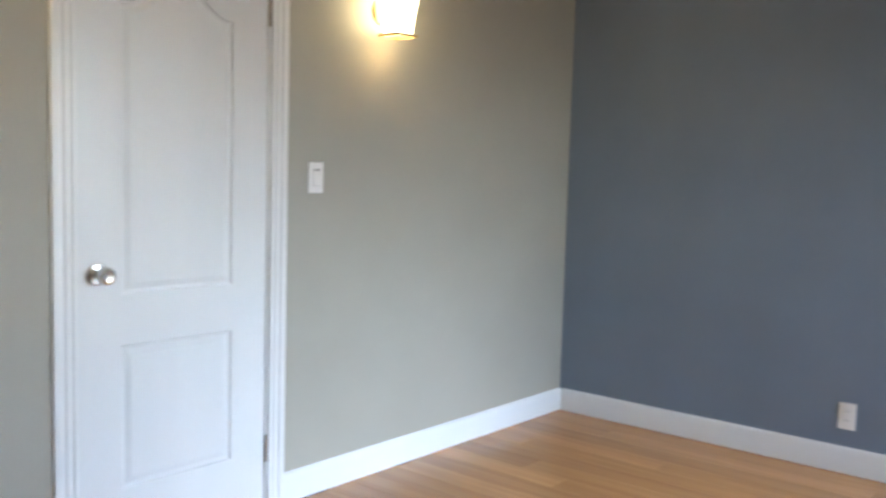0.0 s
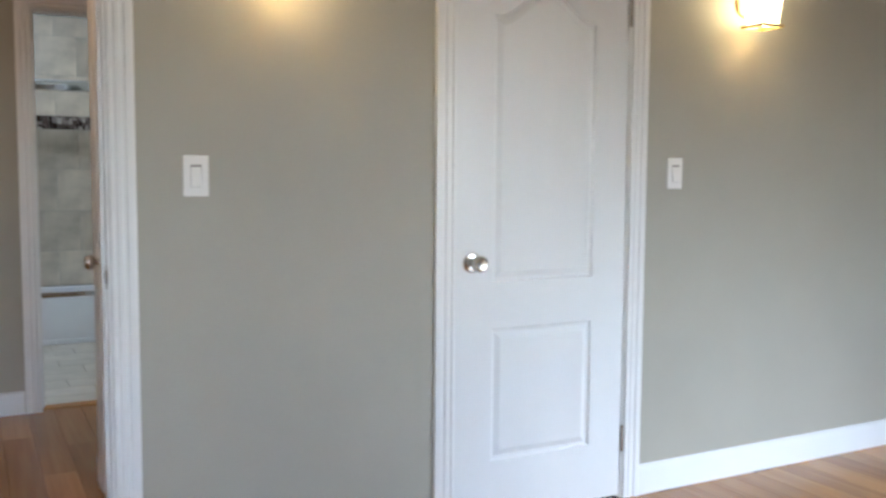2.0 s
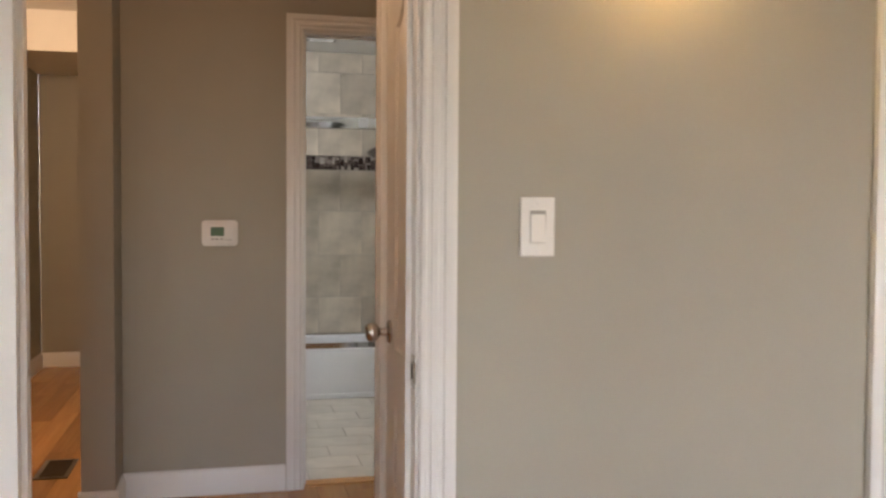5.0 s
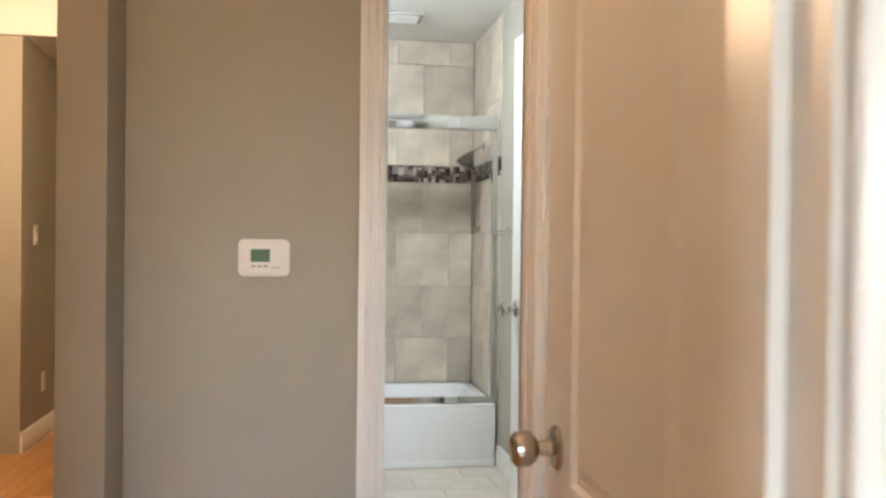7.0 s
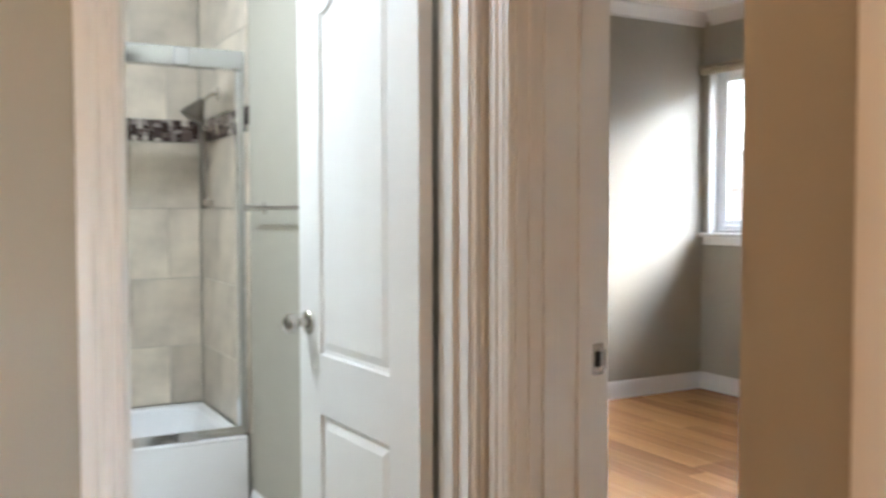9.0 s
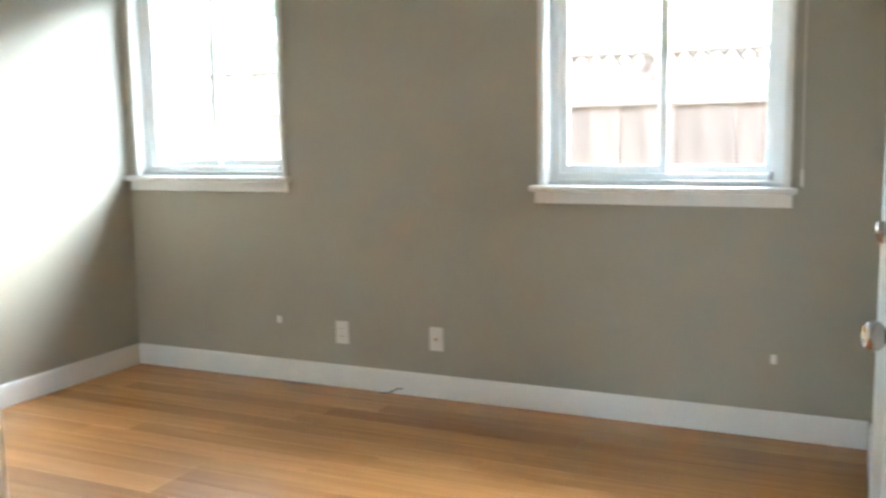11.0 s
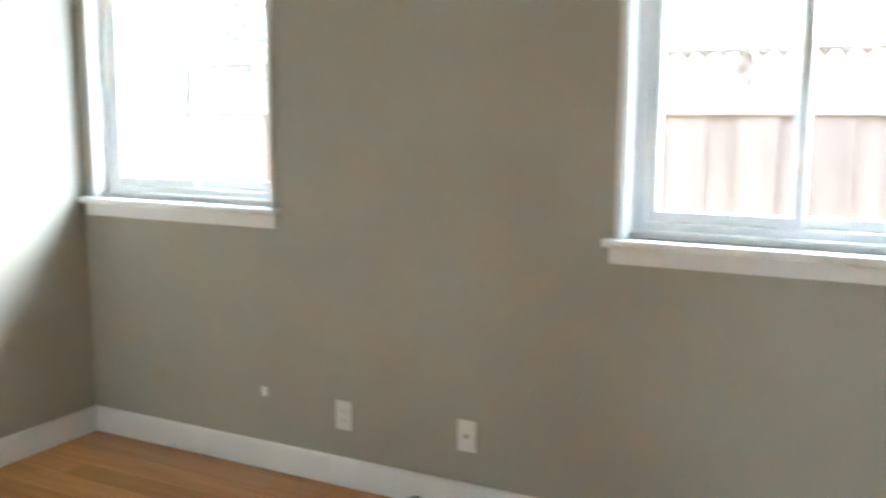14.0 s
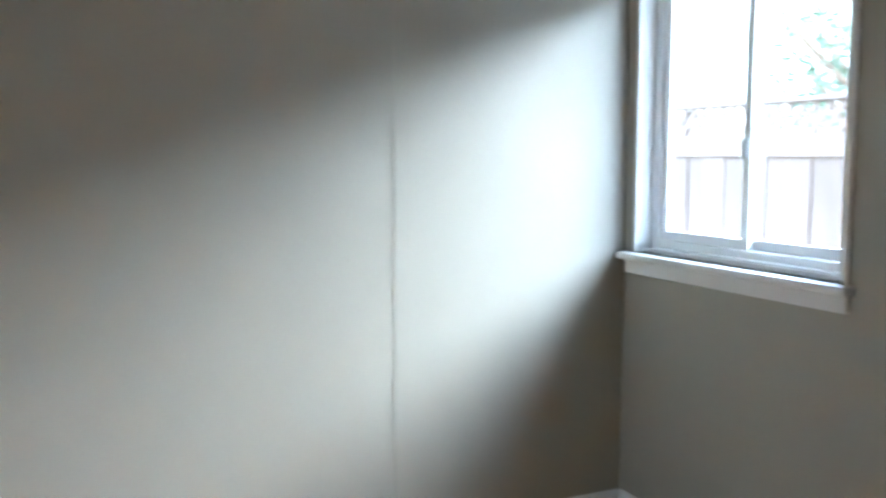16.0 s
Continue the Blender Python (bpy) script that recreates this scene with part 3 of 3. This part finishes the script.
# ---- lamps on walls, assumed lamps on ceilings ----
def sconce(m):
    e = empty("wall_sconce", m, "lit brass wall sconce with a frosted glass shade", "wall lamp", "bedroom sconces")
    part("wall_plate", lathe([(0.055, 0), (0.055, 0.006), (0.045, 0.014), (0.015, 0.02)], 28, pose(0, 0, 0.10, 90)), BRASS, e, smooth=True)
    part("arm", tube([(0, -0.015, 0.10), (0, -0.05, 0.09), (0, -0.085, 0.045), (0, -0.09, 0.012)], 0.007), BRASS, e, smooth=True)
    part("shade_holder", boxes(((-0.056, -0.146, -0.006), (0.056, -0.138, 0.006)), ((-0.056, -0.042, -0.006), (0.056, -0.034, 0.006)), ((-0.056, -0.138, -0.006), (-0.048, -0.042, 0.006)), ((0.048, -0.138, -0.006), (0.056, -0.042, 0.006)), ((-0.048, -0.094, -0.003), (0.048, -0.086, 0.003)), bevel=0.001), BRASS, e, "square brass shade holder")
    bm = bmesh.new()
    rings = []
    for s, z in ((0.044, 0.008), (0.052, 0.09), (0.066, 0.19), (0.063, 0.19), (0.049, 0.09), (0.041, 0.012)):
        rings.append([bm.verts.new((x * s, -0.09 + y * s, z)) for x, y in ((-1, -.8), (-.8, -1), (.8, -1), (1, -.8), (1, .8), (.8, 1), (-.8, 1), (-1, .8))])
    for p, q in zip(rings, rings[1:]):
        for i in range(8):
            bm.faces.new((p[i], p[(i + 1) % 8], q[(i + 1) % 8], q[i]))
    sh = part("shade", bm, SHADE, e, "glowing frosted glass shade", smooth=True)
    return e


sconce(pose(2.17, 0, 1.785))
sconce(pose(0.30, 0, 1.785))


# Assumed fixtures built over the three added lamps; none is in view.
def assumed_ceiling_light(m, r=0.15):
    e = empty("assumed_ceiling_light", m, "assumed round flush ceiling light with a frosted bowl, out of view", "ceiling light", "ceiling lights")
    part("canopy", lathe([(r, 0), (r, -0.02), (r * 0.96, -0.03), (r * 0.9, -0.03)], 32), NICKEL, e, smooth=True)
    part("bowl", lathe([(r * 0.92, -0.026), (r * 0.85, -0.05), (r * 0.6, -0.075), (r * 0.25, -0.088), (0.01, -0.09)], 32), DIFF, e, "glowing frosted glass bowl of an assumed light", smooth=True)
    return e


assumed_ceiling_light(pose(-0.72, 0.55, H))
assumed_ceiling_light(pose(-1.75, 3.3, H))
assumed_ceiling_light(pose(-0.45, 3.45, 2.41), 0.13)

# ---- bathroom ----
tub = empty("bathtub", pose(-1.0, 4.215, 0), "white enamel alcove bathtub with a flat apron", "bathtub")
L, D, TH = 1.545, 0.735, 0.332
part("apron", boxes(((0, 0.0, 0), (L, 0.035, TH - 0.02)), ((0, -0.008, 0), (L, 0.002, 0.035)), bevel=0.004), TUBW, tub, smooth=True)
bm = bmesh.new()


def ring_pts(inset, z, r):
    pts = []
    for cx, cy, a0 in ((L - inset - r, D - inset - r, 0), (inset + r, D - inset - r, 90), (inset + r, inset + r, 180), (L - inset - r, inset + r, 270)):
        for k in range(6):
            a = radians(a0 + 90 * k / 5)
            pts.append(bm.verts.new((cx + r * math.cos(a), cy + r * math.sin(a), z)))
    return pts


rings = [ring_pts(0.0, TH - 0.02, 0.006), ring_pts(0.0, TH - 0.006, 0.006), ring_pts(0.006, TH, 0.008), ring_pts(0.055, TH, 0.10), ring_pts(0.066, TH - 0.010, 0.11),
         ring_pts(0.09, TH - 0.16, 0.12), ring_pts(0.13, 0.06, 0.13), ring_pts(0.18, 0.045, 0.12)]
for p, q in zip(rings, rings[1:]):
    for i in range(24):
        bm.faces.new((p[i], p[(i + 1) % 24], q[(i + 1) % 24], q[i]))
bm.faces.new(rings[-1])
part("basin", bm, TUBW, tub, smooth=True)
part("drain", lathe([(0.03, 0), (0.03, 0.004), (0.01, 0.006)], 20, Matrix.Translation((L - 0.35, 0.37, 0.046))), CHROME, tub, smooth=True)

sd = empty("shower_door", pose(-1.0, 4.225, 0.334), "sliding glass tub door in a chrome frame", "shower door")
ZT = 1.858 - 0.334
part("header_rail", boxes(((0, -0.012, ZT - 0.075), (L, 0.05, ZT)), bevel=0.006), CHROME, sd, smooth=True)
part("bottom_track", boxes(((0, -0.004, 0), (L, 0.045, 0.022)), ((0, -0.004, 0.02), (L, 0.004, 0.036)), bevel=0.002), CHROME, sd)
part("side_channel", boxes(((L - 0.03, 0.0, 0.022), (L, 0.04, ZT - 0.076)), bevel=0.003), CHROME, sd)
part("side_channel", boxes(((0, 0.0, 0.022), (0.03, 0.04, ZT - 0.076)), bevel=0.003), CHROME, sd)
part("header_bracket", boxes(((1.27, -0.020, ZT - 0.072), (1.33, -0.012, ZT - 0.006)), bevel=0.003), GREYM, sd, "grey header bracket")
part("track_guide", boxes(((1.27, -0.010, 0.002), (1.34, -0.004, 0.034)), bevel=0.002), GREYM, sd, "grey track guide")
for x0, x1, y in ((0.03, 0.80, 0.012), (0.03, 0.78, 0.030)):
    g = part("glass_panel", boxes(((x0, y - 0.003, 0.024), (x1, y + 0.003, ZT - 0.03))), SHOWER, sd, "clear glass sliding panel")
    g.visible_shadow = False

shw = empty("wall_shower", pose(0.548, 4.62, 1.74), "dark nickel shower head on a bent arm", "shower head")
part("flange", lathe([(0.03, 0), (0.03, 0.006), (0.012, 0.01)], 20, pose(0, 0, 0, 0, -90)), NICKEL, shw, smooth=True)
part("arm", tube([(0, 0, 0), (-0.025, 0, -0.003), (-0.05, 0, -0.02), (-0.07, 0, -0.042)], 0.009), NICKEL, shw, smooth=True)
part("head", lathe([(0.013, 0.035), (0.02, 0.015), (0.052, -0.04), (0.054, -0.056), (0.046, -0.060)], 24, pose(-0.085, 0, -0.062, 0, 30)), DNICKEL, shw, smooth=True)
bar = empty("shower_bar", pose(0.548, 4.72, 1.30), "nickel hand shower slide bar on the tiled wall", "shower bar")
part("rail", tube([(-0.04, 0, -0.06), (-0.04, 0, 0.32)], 0.014), DNICKEL, bar, smooth=True)
part("bracket", boxes(((-0.05, -0.014, -0.05), (0, 0.014, -0.02)), bevel=0.004), NICKEL, bar)
part("bracket", boxes(((-0.05, -0.014, 0.28), (0, 0.014, 0.31)), bevel=0.004), NICKEL, bar)

tb = empty("towel_bar", pose(0.56, 3.72, 1.24), "chrome towel bar on the bathroom wall", "towel bar")
part("bar", tube([(-0.065, -0.33, 0), (-0.065, 0.33, 0)], 0.008), CHROME, tb, smooth=True)
for y in (-0.30, 0.30):
    part("post", lathe([(0.025, 0), (0.025, 0.006), (0.012, 0.012), (0.011, 0.06), (0.015, 0.075), (0.003, 0.08)], 20, pose(0, y, 0, 0, -90)), CHROME, tb, smooth=True)

vent = empty("ceiling_vent", pose(0.05, 4.42, 2.41), "grey square exhaust vent in the bathroom ceiling", "ceiling vent")
part("frame", boxes(((-0.10, -0.10, -0.012), (0.10, 0.10, 0)), bevel=0.004), GREYM, vent)
for i in range(5):
    part("slat", boxes(((-0.08, -0.075 + i * 0.034, -0.018), (0.08, -0.06 + i * 0.034, -0.0125)), bevel=0.001), PLATE, vent)

reg = empty("floor_register", pose(-1.36, 2.84, 0.0), "dark brown metal floor register in the wood floor", "floor vent")
part("frame", boxes(((-0.075, -0.16, 0), (-0.055, 0.16, 0.006)), ((0.055, -0.16, 0), (0.075, 0.16, 0.006)), ((-0.055, -0.16, 0), (0.055, -0.14, 0.006)), ((-0.055, 0.14, 0), (0.055, 0.16, 0.006))), VENT, reg)
# Thin black sheet paints the shade below the slats; no duct is built.
part("duct_shade", boxes(((-0.055, -0.14, 0.0005), (0.055, 0.14, 0.0015))), DARK, reg)
for i in range(14):
    part("slat", boxes(((-0.055, -0.134 + i * 0.0195, 0.0015), (0.055, -0.126 + i * 0.0195, 0.005))), VENT, reg)


# ---- windows of bedroom two ----
def window(name, y0, y1, z0, z1, corner=False):
    """Opening from y0 to y1 in the wall at WX; local x runs along -y from y1."""
    w, h = y1 - y0, z1 - z0
    e = empty(name, pose(WX, y1, z0, 0, 0, -90), "white vinyl sliding window with two panes, sill and apron", "window", kind="structure")
    part("reveal", boxes(((0, 0, 0), (0.016, 0.16, h)), ((w - 0.016, 0, 0), (w, 0.16, h)), ((0.016, 0, h - 0.016), (w - 0.016, 0.16, h)), ((0.016, 0.04, 0), (w - 0.016, 0.16, 0.016))), WHITE, e)
    c = 0.026
    part("casing", boxes(((w - 0.01, -0.014, 0), (w - 0.01 + c, -0.001, h + c)), bevel=0.002) if corner else boxes(((-c + 0.01, -0.014, 0), (0.01, -0.001, h + c)), ((w - 0.01, -0.014, 0), (w - 0.01 + c, -0.001, h + c)), bevel=0.002), WHITE, e)
    o0 = -0.05
    part("window_sill", boxes(((o0, -0.045, -0.026), (w + 0.04, 0.045, 0.0)), bevel=0.006), WHITE, e, smooth=True)
    bm = boxes(((o0 + 0.02, -0.018, -0.081), (w + 0.022, -0.001, -0.0265)), bevel=0.003)
    part("apron", bm, WHITE, e)
    f = 0.045
    part("window_frame", boxes(((0.016, 0.075, 0.016), (0.016 + f, 0.135, h - 0.016)), ((w - 0.016 - f, 0.075, 0.016), (w - 0.016, 0.135, h - 0.016)), ((0.016 + f, 0.075, 0.016), (w - 0.016 - f, 0.135, 0.016 + 0.035)), ((0.016 + f, 0.075, h - 0.016 - f), (w - 0.016 - f, 0.135, h - 0.016)), bevel=0.003), VINYL, e)
    a, b, mid = 0.016 + f, w - 0.016 - f, w * 0.5
    for nm, x0, x1, y in (("sash", a, mid + 0.022, 0.085), ("sash", mid - 0.022, b, 0.110)):
        s = 0.034
        zz0, zz1 = 0.052, h - 0.062
        sh = part(nm, boxes(((x0, y, zz0), (x0 + s, y + 0.022, zz1)), ((x1 - s, y, zz0), (x1, y + 0.022, zz1)), ((x0 + s, y, zz0), (x1 - s, y + 0.022, zz0 + s)), ((x0 + s, y, zz1 - s), (x1 - s, y + 0.022, zz1)), bevel=0.002), VINYL, e)
        g = part("pane", boxes(((x0 + s - 0.003, y + 0.009, zz0 + s - 0.003), (x1 - s + 0.003, y + 0.013, zz1 - s + 0.003))), GLASS, sh, "clear window glass")
        g.visible_shadow = False
    part("lock", boxes(((mid - 0.012, 0.074, 0.36), (mid + 0.012, 0.085, 0.43)), bevel=0.003), VINYL, e)
    part("track", boxes(((a, 0.046, 0.016), (b, 0.074, 0.024)), bevel=0.002), VINYL, e)
    part("corner_latch", boxes(((b - 0.012, 0.062, 0.024), (b + 0.002, 0.078, 0.060)), bevel=0.003), GREYM, e, "small grey sash stop")
    return e


window("window_1", 4.215, 5.205, 1.075, 2.19, True)
window("window_2", 1.80, 2.83, 1.045, 2.19)


def roller_blind(y0, y1, z, group="window blinds"):
    e = empty("rolled_blind", pose(WX, y1, z, 0, 0, -90), "rolled-up bamboo blind on a thin rail above the window", "blind", group)
    w = y1 - y0
    part("rail", boxes(((0, -0.045, 0.030), (w, -0.001, 0.042)), bevel=0.002), BLIND, e)
    part("roll", tube([(0.01, -0.026, 0.002), (w - 0.01, -0.026, 0.002)], 0.024, 16), BLIND, e, smooth=True)
    return e


roller_blind(4.175, 5.25, 2.165)
roller_blind(1.765, 2.865, 2.165)
# blind cord end beside the sill of the second window
cord = empty("blind_cord", pose(WX - 0.006, 1.745, 1.05), "white plastic blind cord with a cleat at the sill", "blind cord")
part("cleat", boxes(((-0.012, -0.006, 0.0), (0.006, 0.006, 0.07)), bevel=0.003), PLATE, cord)
part("cord", tube([(-0.003, 0, 0.06), (-0.003, 0.004, 0.6), (-0.003, 0, 1.10)], 0.0018, 6), PLATE, cord)
# small lighter patched marks on the paint, built as raised plates
for y, z in ((4.28, 0.325), (1.83, 0.335)):
    tagged(part("wall_patch", boxes(((WX - 0.006, y - 0.012, z - 0.02), (WX, y + 0.012, z + 0.02)), bevel=0.003), PLATE), "small lighter patch on the wall paint, built as a raised plate", "wall clip", "wall clips")

# cable stub out of the floor at the baseboard
stub = tagged(part("cable_stub", tube([(WX - 0.02, 3.55, 0.03), (WX - 0.035, 3.57, 0.034), (WX - 0.05, 3.61, 0.012), (WX - 0.055, 3.66, 0.005)], 0.004, 8), VENT, smooth=True), "dark cable stub lying against the baseboard", "cable")

# ---- outside ----
tagged(part("ground", boxes(((WX + 0.17, -1500, -0.5), (1500, 1500, -0.25))), SOIL), "dry bare earth beside the house", "ground", kind="structure")
fence = empty("fence", pose(6.35, 0, -0.25), "weathered redwood board fence with a lattice top", "fence")
import_mesh = mesh_of("board", boxes(((-0.010, -0.100, 0), (0.010, 0.100, 1.70)), bevel=0.003), FENCE)
for i in range(70):
    o = new("board", import_mesh)
    o.parent = fence
    o.matrix_basis = pose(-0.012 * (i % 2) + random.uniform(-0.002, 0.002), -2 + i * 0.19, random.uniform(-0.012, 0.012), 0, 0, random.uniform(-0.5, 0.5))
part("top_rail", boxes(((-0.045, -2.1, 1.69), (0.03, 11.3, 1.83)), bevel=0.005), FRAIL, fence, "pale wide fence rail")
part("cap_rail", boxes(((-0.05, -2.1, 2.03), (0.04, 11.3, 2.06)), bevel=0.005), FRAIL, fence, "pale cap rail")
slat_a = mesh_of("lattice_slat", boxes(((-0.004, -0.016, -0.155), (0.004, 0.016, 0.155)), bevel=0.001), FRAIL)
for i in range(130):
    for s in (-1, 1):
        o = new("lattice_slat", slat_a)
        o.parent = fence
        o.matrix_basis = pose(-0.006 * s, -2 + i * 0.10, 1.93, 38 * s)
for i in range(6):
    part("post", boxes(((0.012, -2 + i * 2.4, 0), (0.10, -1.91 + i * 2.4, 2.02)), bevel=0.004), FENCE, fence)


def tree(m, height, seed):
    rnd = random.Random(seed)
    e = empty("tree", m, "leafy green tree behind the fence", "tree")
    bm = tube([(0, 0, 0), (0.05, 0.02, height * 0.3), (-0.03, 0.06, height * 0.55), (0.04, 0, height * 0.8)], 0.09, 10)
    for _ in range(7):
        a, z = rnd.uniform(0, 6.28), rnd.uniform(height * 0.4, height * 0.75)
        b2 = tube([(0, 0, z), (0.5 * math.cos(a), 0.5 * math.sin(a), z + 0.4), (0.95 * math.cos(a), 0.95 * math.sin(a), z + 0.9)], 0.03, 6)
        tmp = bpy.data.meshes.new("limb")
        b2.to_mesh(tmp)
        b2.free()
        bm.from_mesh(tmp)
    part("trunk", bm, BARK, e)
    cr = bmesh.new()
    for _ in range(60):
        c = Vector((rnd.gauss(0, 0.7), rnd.gauss(0, 0.7), height * 0.78 + rnd.gauss(0, 0.6)))
        for _ in range(55):
            p = c + Vector((rnd.gauss(0, 0.2), rnd.gauss(0, 0.2), rnd.gauss(0, 0.17)))
            r = Euler((rnd.uniform(0, 6), rnd.uniform(0, 6), rnd.uniform(0, 6))).to_matrix()
            cr.faces.new([cr.verts.new(p + r @ Vector(q)) for q in ((0, -0.05, 0), (0.022, 0, 0.008), (0, 0.06, 0), (-0.022, 0, 0.008))])
    part("crown", cr, LEAF, e)
    return e


tree(pose(8.6, 7.6, -0.25), 3.2, 3)


# Assumed from pale shapes above the fence; unseen eave height blocks low sky light.
def neighbour_house(m):
    """A long single-storey house behind the fence: wall along y, a low roof that overhangs towards the fence."""
    e = empty("house", m, "pale stucco single-storey house behind the fence", "house")
    part("wall", boxes(((0, -16, 0), (7, 18, 3.82))), STUCCO, e)
    bm = bmesh.new()
    ends = []
    for y in (-16.5, 18.5):
        ends.append([bm.verts.new((x, y, z)) for x, z in ((-0.08, 3.82), (3.5, 5.2), (7.55, 3.82), (7.55, 3.94), (3.5, 5.34), (-0.08, 3.94))])
    for i in range(6):
        k = (i + 1) % 6
        bm.faces.new((ends[0][i], ends[0][k], ends[1][k], ends[1][i]))
    bm.faces.new(ends[0])
    bm.faces.new(ends[1][::-1])
    part("roof", bm, ROOF, e, "grey-brown shingle roof")
    part("fascia", boxes(((-0.105, -16.5, 3.78), (-0.082, 18.5, 3.96)), bevel=0.003), WHITE, e, "white fascia board")
    return e


neighbour_house(pose(10.3, 0, -0.25))
# Unseen eave added to block steep sky light from the windows.
tagged(part("trim", boxes(((WX + 0.165, 0.8, 2.50), (WX + 0.72, 6.2, 2.60)), bevel=0.004), WHITE), "white boarded roof eave over the windows, unseen, added to block steep light", "eave", kind="structure")

# ---- floor planks and tiles ----
plank_cache = {}


def plank_mesh(lx, ly, mat):
    key = (round(lx, 3), round(ly, 3), mat.name)
    if key not in plank_cache:
        c = 0.0012
        bm = bmesh.new()
        lo = [bm.verts.new((x, y, -0.013)) for x, y in ((0, 0), (lx, 0), (lx, ly), (0, ly))]
        md = [bm.verts.new((x, y, -c)) for x, y in ((0, 0), (lx, 0), (lx, ly), (0, ly))]
        hi = [bm.verts.new((x, y, 0)) for x, y in ((c, c), (lx - c, c), (lx - c, ly - c), (c, ly - c))]
        for p, q in ((lo, md), (md, hi)):
            for i in range(4):
                bm.faces.new((p[i], p[(i + 1) % 4], q[(i + 1) % 4], q[i]))
        bm.faces.new(hi)
        plank_cache[key] = mesh_of("plank", bm, mat)
    return plank_cache[key]


def planks(parent, x0, x1, y0, y1, width=0.127, run=1.22, seed=1):
    """Boards that run along y, their ends staggered."""
    rnd = random.Random(seed)
    x = x0
    while x < x1 - 0.01:
        w = min(width, x1 - x)
        y = y0 - round(rnd.uniform(0, run), 1)
        while y < y1 - 0.02:
            a, b = max(y, y0), min(y + run, y1)
            if b - a > 0.03:
                o = new("plank", plank_mesh(b - a - 0.0006, w - 0.0006, WOODF))
                o.parent = bpy.data.objects[parent]
                o.matrix_basis = pose(x + w - 0.0006, a, 0, 0, 0, 90)
            y += run
        x += width


planks("floor_bedroom_one", -1.9, 3.606, -4.3, 0.0, 0.127, 1.22, 1)
planks("floor_hall", -4.5, 0.575, 0.0, 2.36, 0.127, 1.22, 2)
planks("floor_living", -4.5, -1.13, 2.36, 5.87, 0.127, 1.22, 3)
planks("floor_bedroom_two", 0.575, WX, 1.20, NY, 0.127, 1.22, 4)

tile_cache = {}


def tile_mesh(w, h, mat, t=0.008):
    key = (round(w, 3), round(h, 3), mat.name)
    if key not in tile_cache:
        tile_cache[key] = mesh_of("tile", boxes(((0, -t, 0), (w, 0, h)), bevel=0.0015), mat)
    return tile_cache[key]


def tiled(parent, origin, turn, length, zs, width, mat, gap=0.003):
    p = bpy.data.objects[parent]
    inv = p.matrix_basis.inverted()
    for k, (z0, z1) in enumerate(zs):
        x = -(k % 2) * width / 2
        while x < length - 0.005:
            a, b = max(x, 0), min(x + width, length)
            if b - a > 0.015:
                o = new("tile", tile_mesh(b - a - gap, z1 - z0 - gap, mat))
                o.parent = p
                o.matrix_basis = inv @ pose(*origin) @ pose(0, 0, 0, 0, 0, turn) @ Matrix.Translation((a, 0, z0))
            x += width


ROWS = [(0.335, 0.605), (0.605, 0.92), (0.92, 1.243), (1.243, 1.546), (1.65, 1.96), (1.96, 2.26), (2.26, 2.405)]
tiled("wall_bathroom_back", (-0.885, 4.965, 0), 0, 1.433, ROWS, 0.322, TILE)
tiled("wall_bathroom_right", (0.56, 4.955, 0), -90, 0.745, ROWS, 0.322, TILE)


def mosaic(parent, origin, turn, length, z0, z1):
    rnd = random.Random(7)
    bm = bmesh.new()
    x = 0.0
    while x < length - 0.004:
        w = rnd.choice((0.016, 0.024, 0.034))
        w = min(w, length - x)
        z = z0
        while z < z1 - 0.004:
            h = min(rnd.choice((0.016, 0.024, 0.05)), z1 - z)
            box(bm, (x + 0.0008, -0.009, z + 0.0008), (x + w - 0.0008, 0, z + h - 0.0008))
            z += h
        x += w
    p = bpy.data.objects[parent]
    o = part("mosaic_band", bm, MOSAIC, p, "brown and grey glass mosaic strip", m=p.matrix_basis.inverted() @ pose(*origin) @ pose(0, 0, 0, 0, 0, turn))
    tagged(o, kind="stuff")


mosaic("wall_bathroom_back", (-0.885, 4.965, 0), 0, 1.433, 1.548, 1.648)
mosaic("wall_bathroom_right", (0.56, 4.955, 0), -90, 0.745, 1.548, 1.648)

fl = bpy.data.objects["floor_bathroom"]
for r in range(9):
    y = 2.41 + r * 0.20
    x = -1.0 - (r % 3) * 0.13
    while x < 0.555:
        a, b, d = max(x, -1.0), min(x + 0.40, 0.558), min(0.20, 4.21 - y)
        if b - a > 0.02 and d > 0.02:
            key = ("f", round(b - a, 3), round(d, 3))
            if key not in tile_cache:
                tile_cache[key] = mesh_of("tile", boxes(((0, 0, -0.007), (b - a - 0.004, d - 0.004, 0)), bevel=0.001), FTILE)
            o = new("tile", tile_cache[key])
            o.parent = fl
            o.matrix_basis = Matrix.Translation((a, y, 0))
        x += 0.40
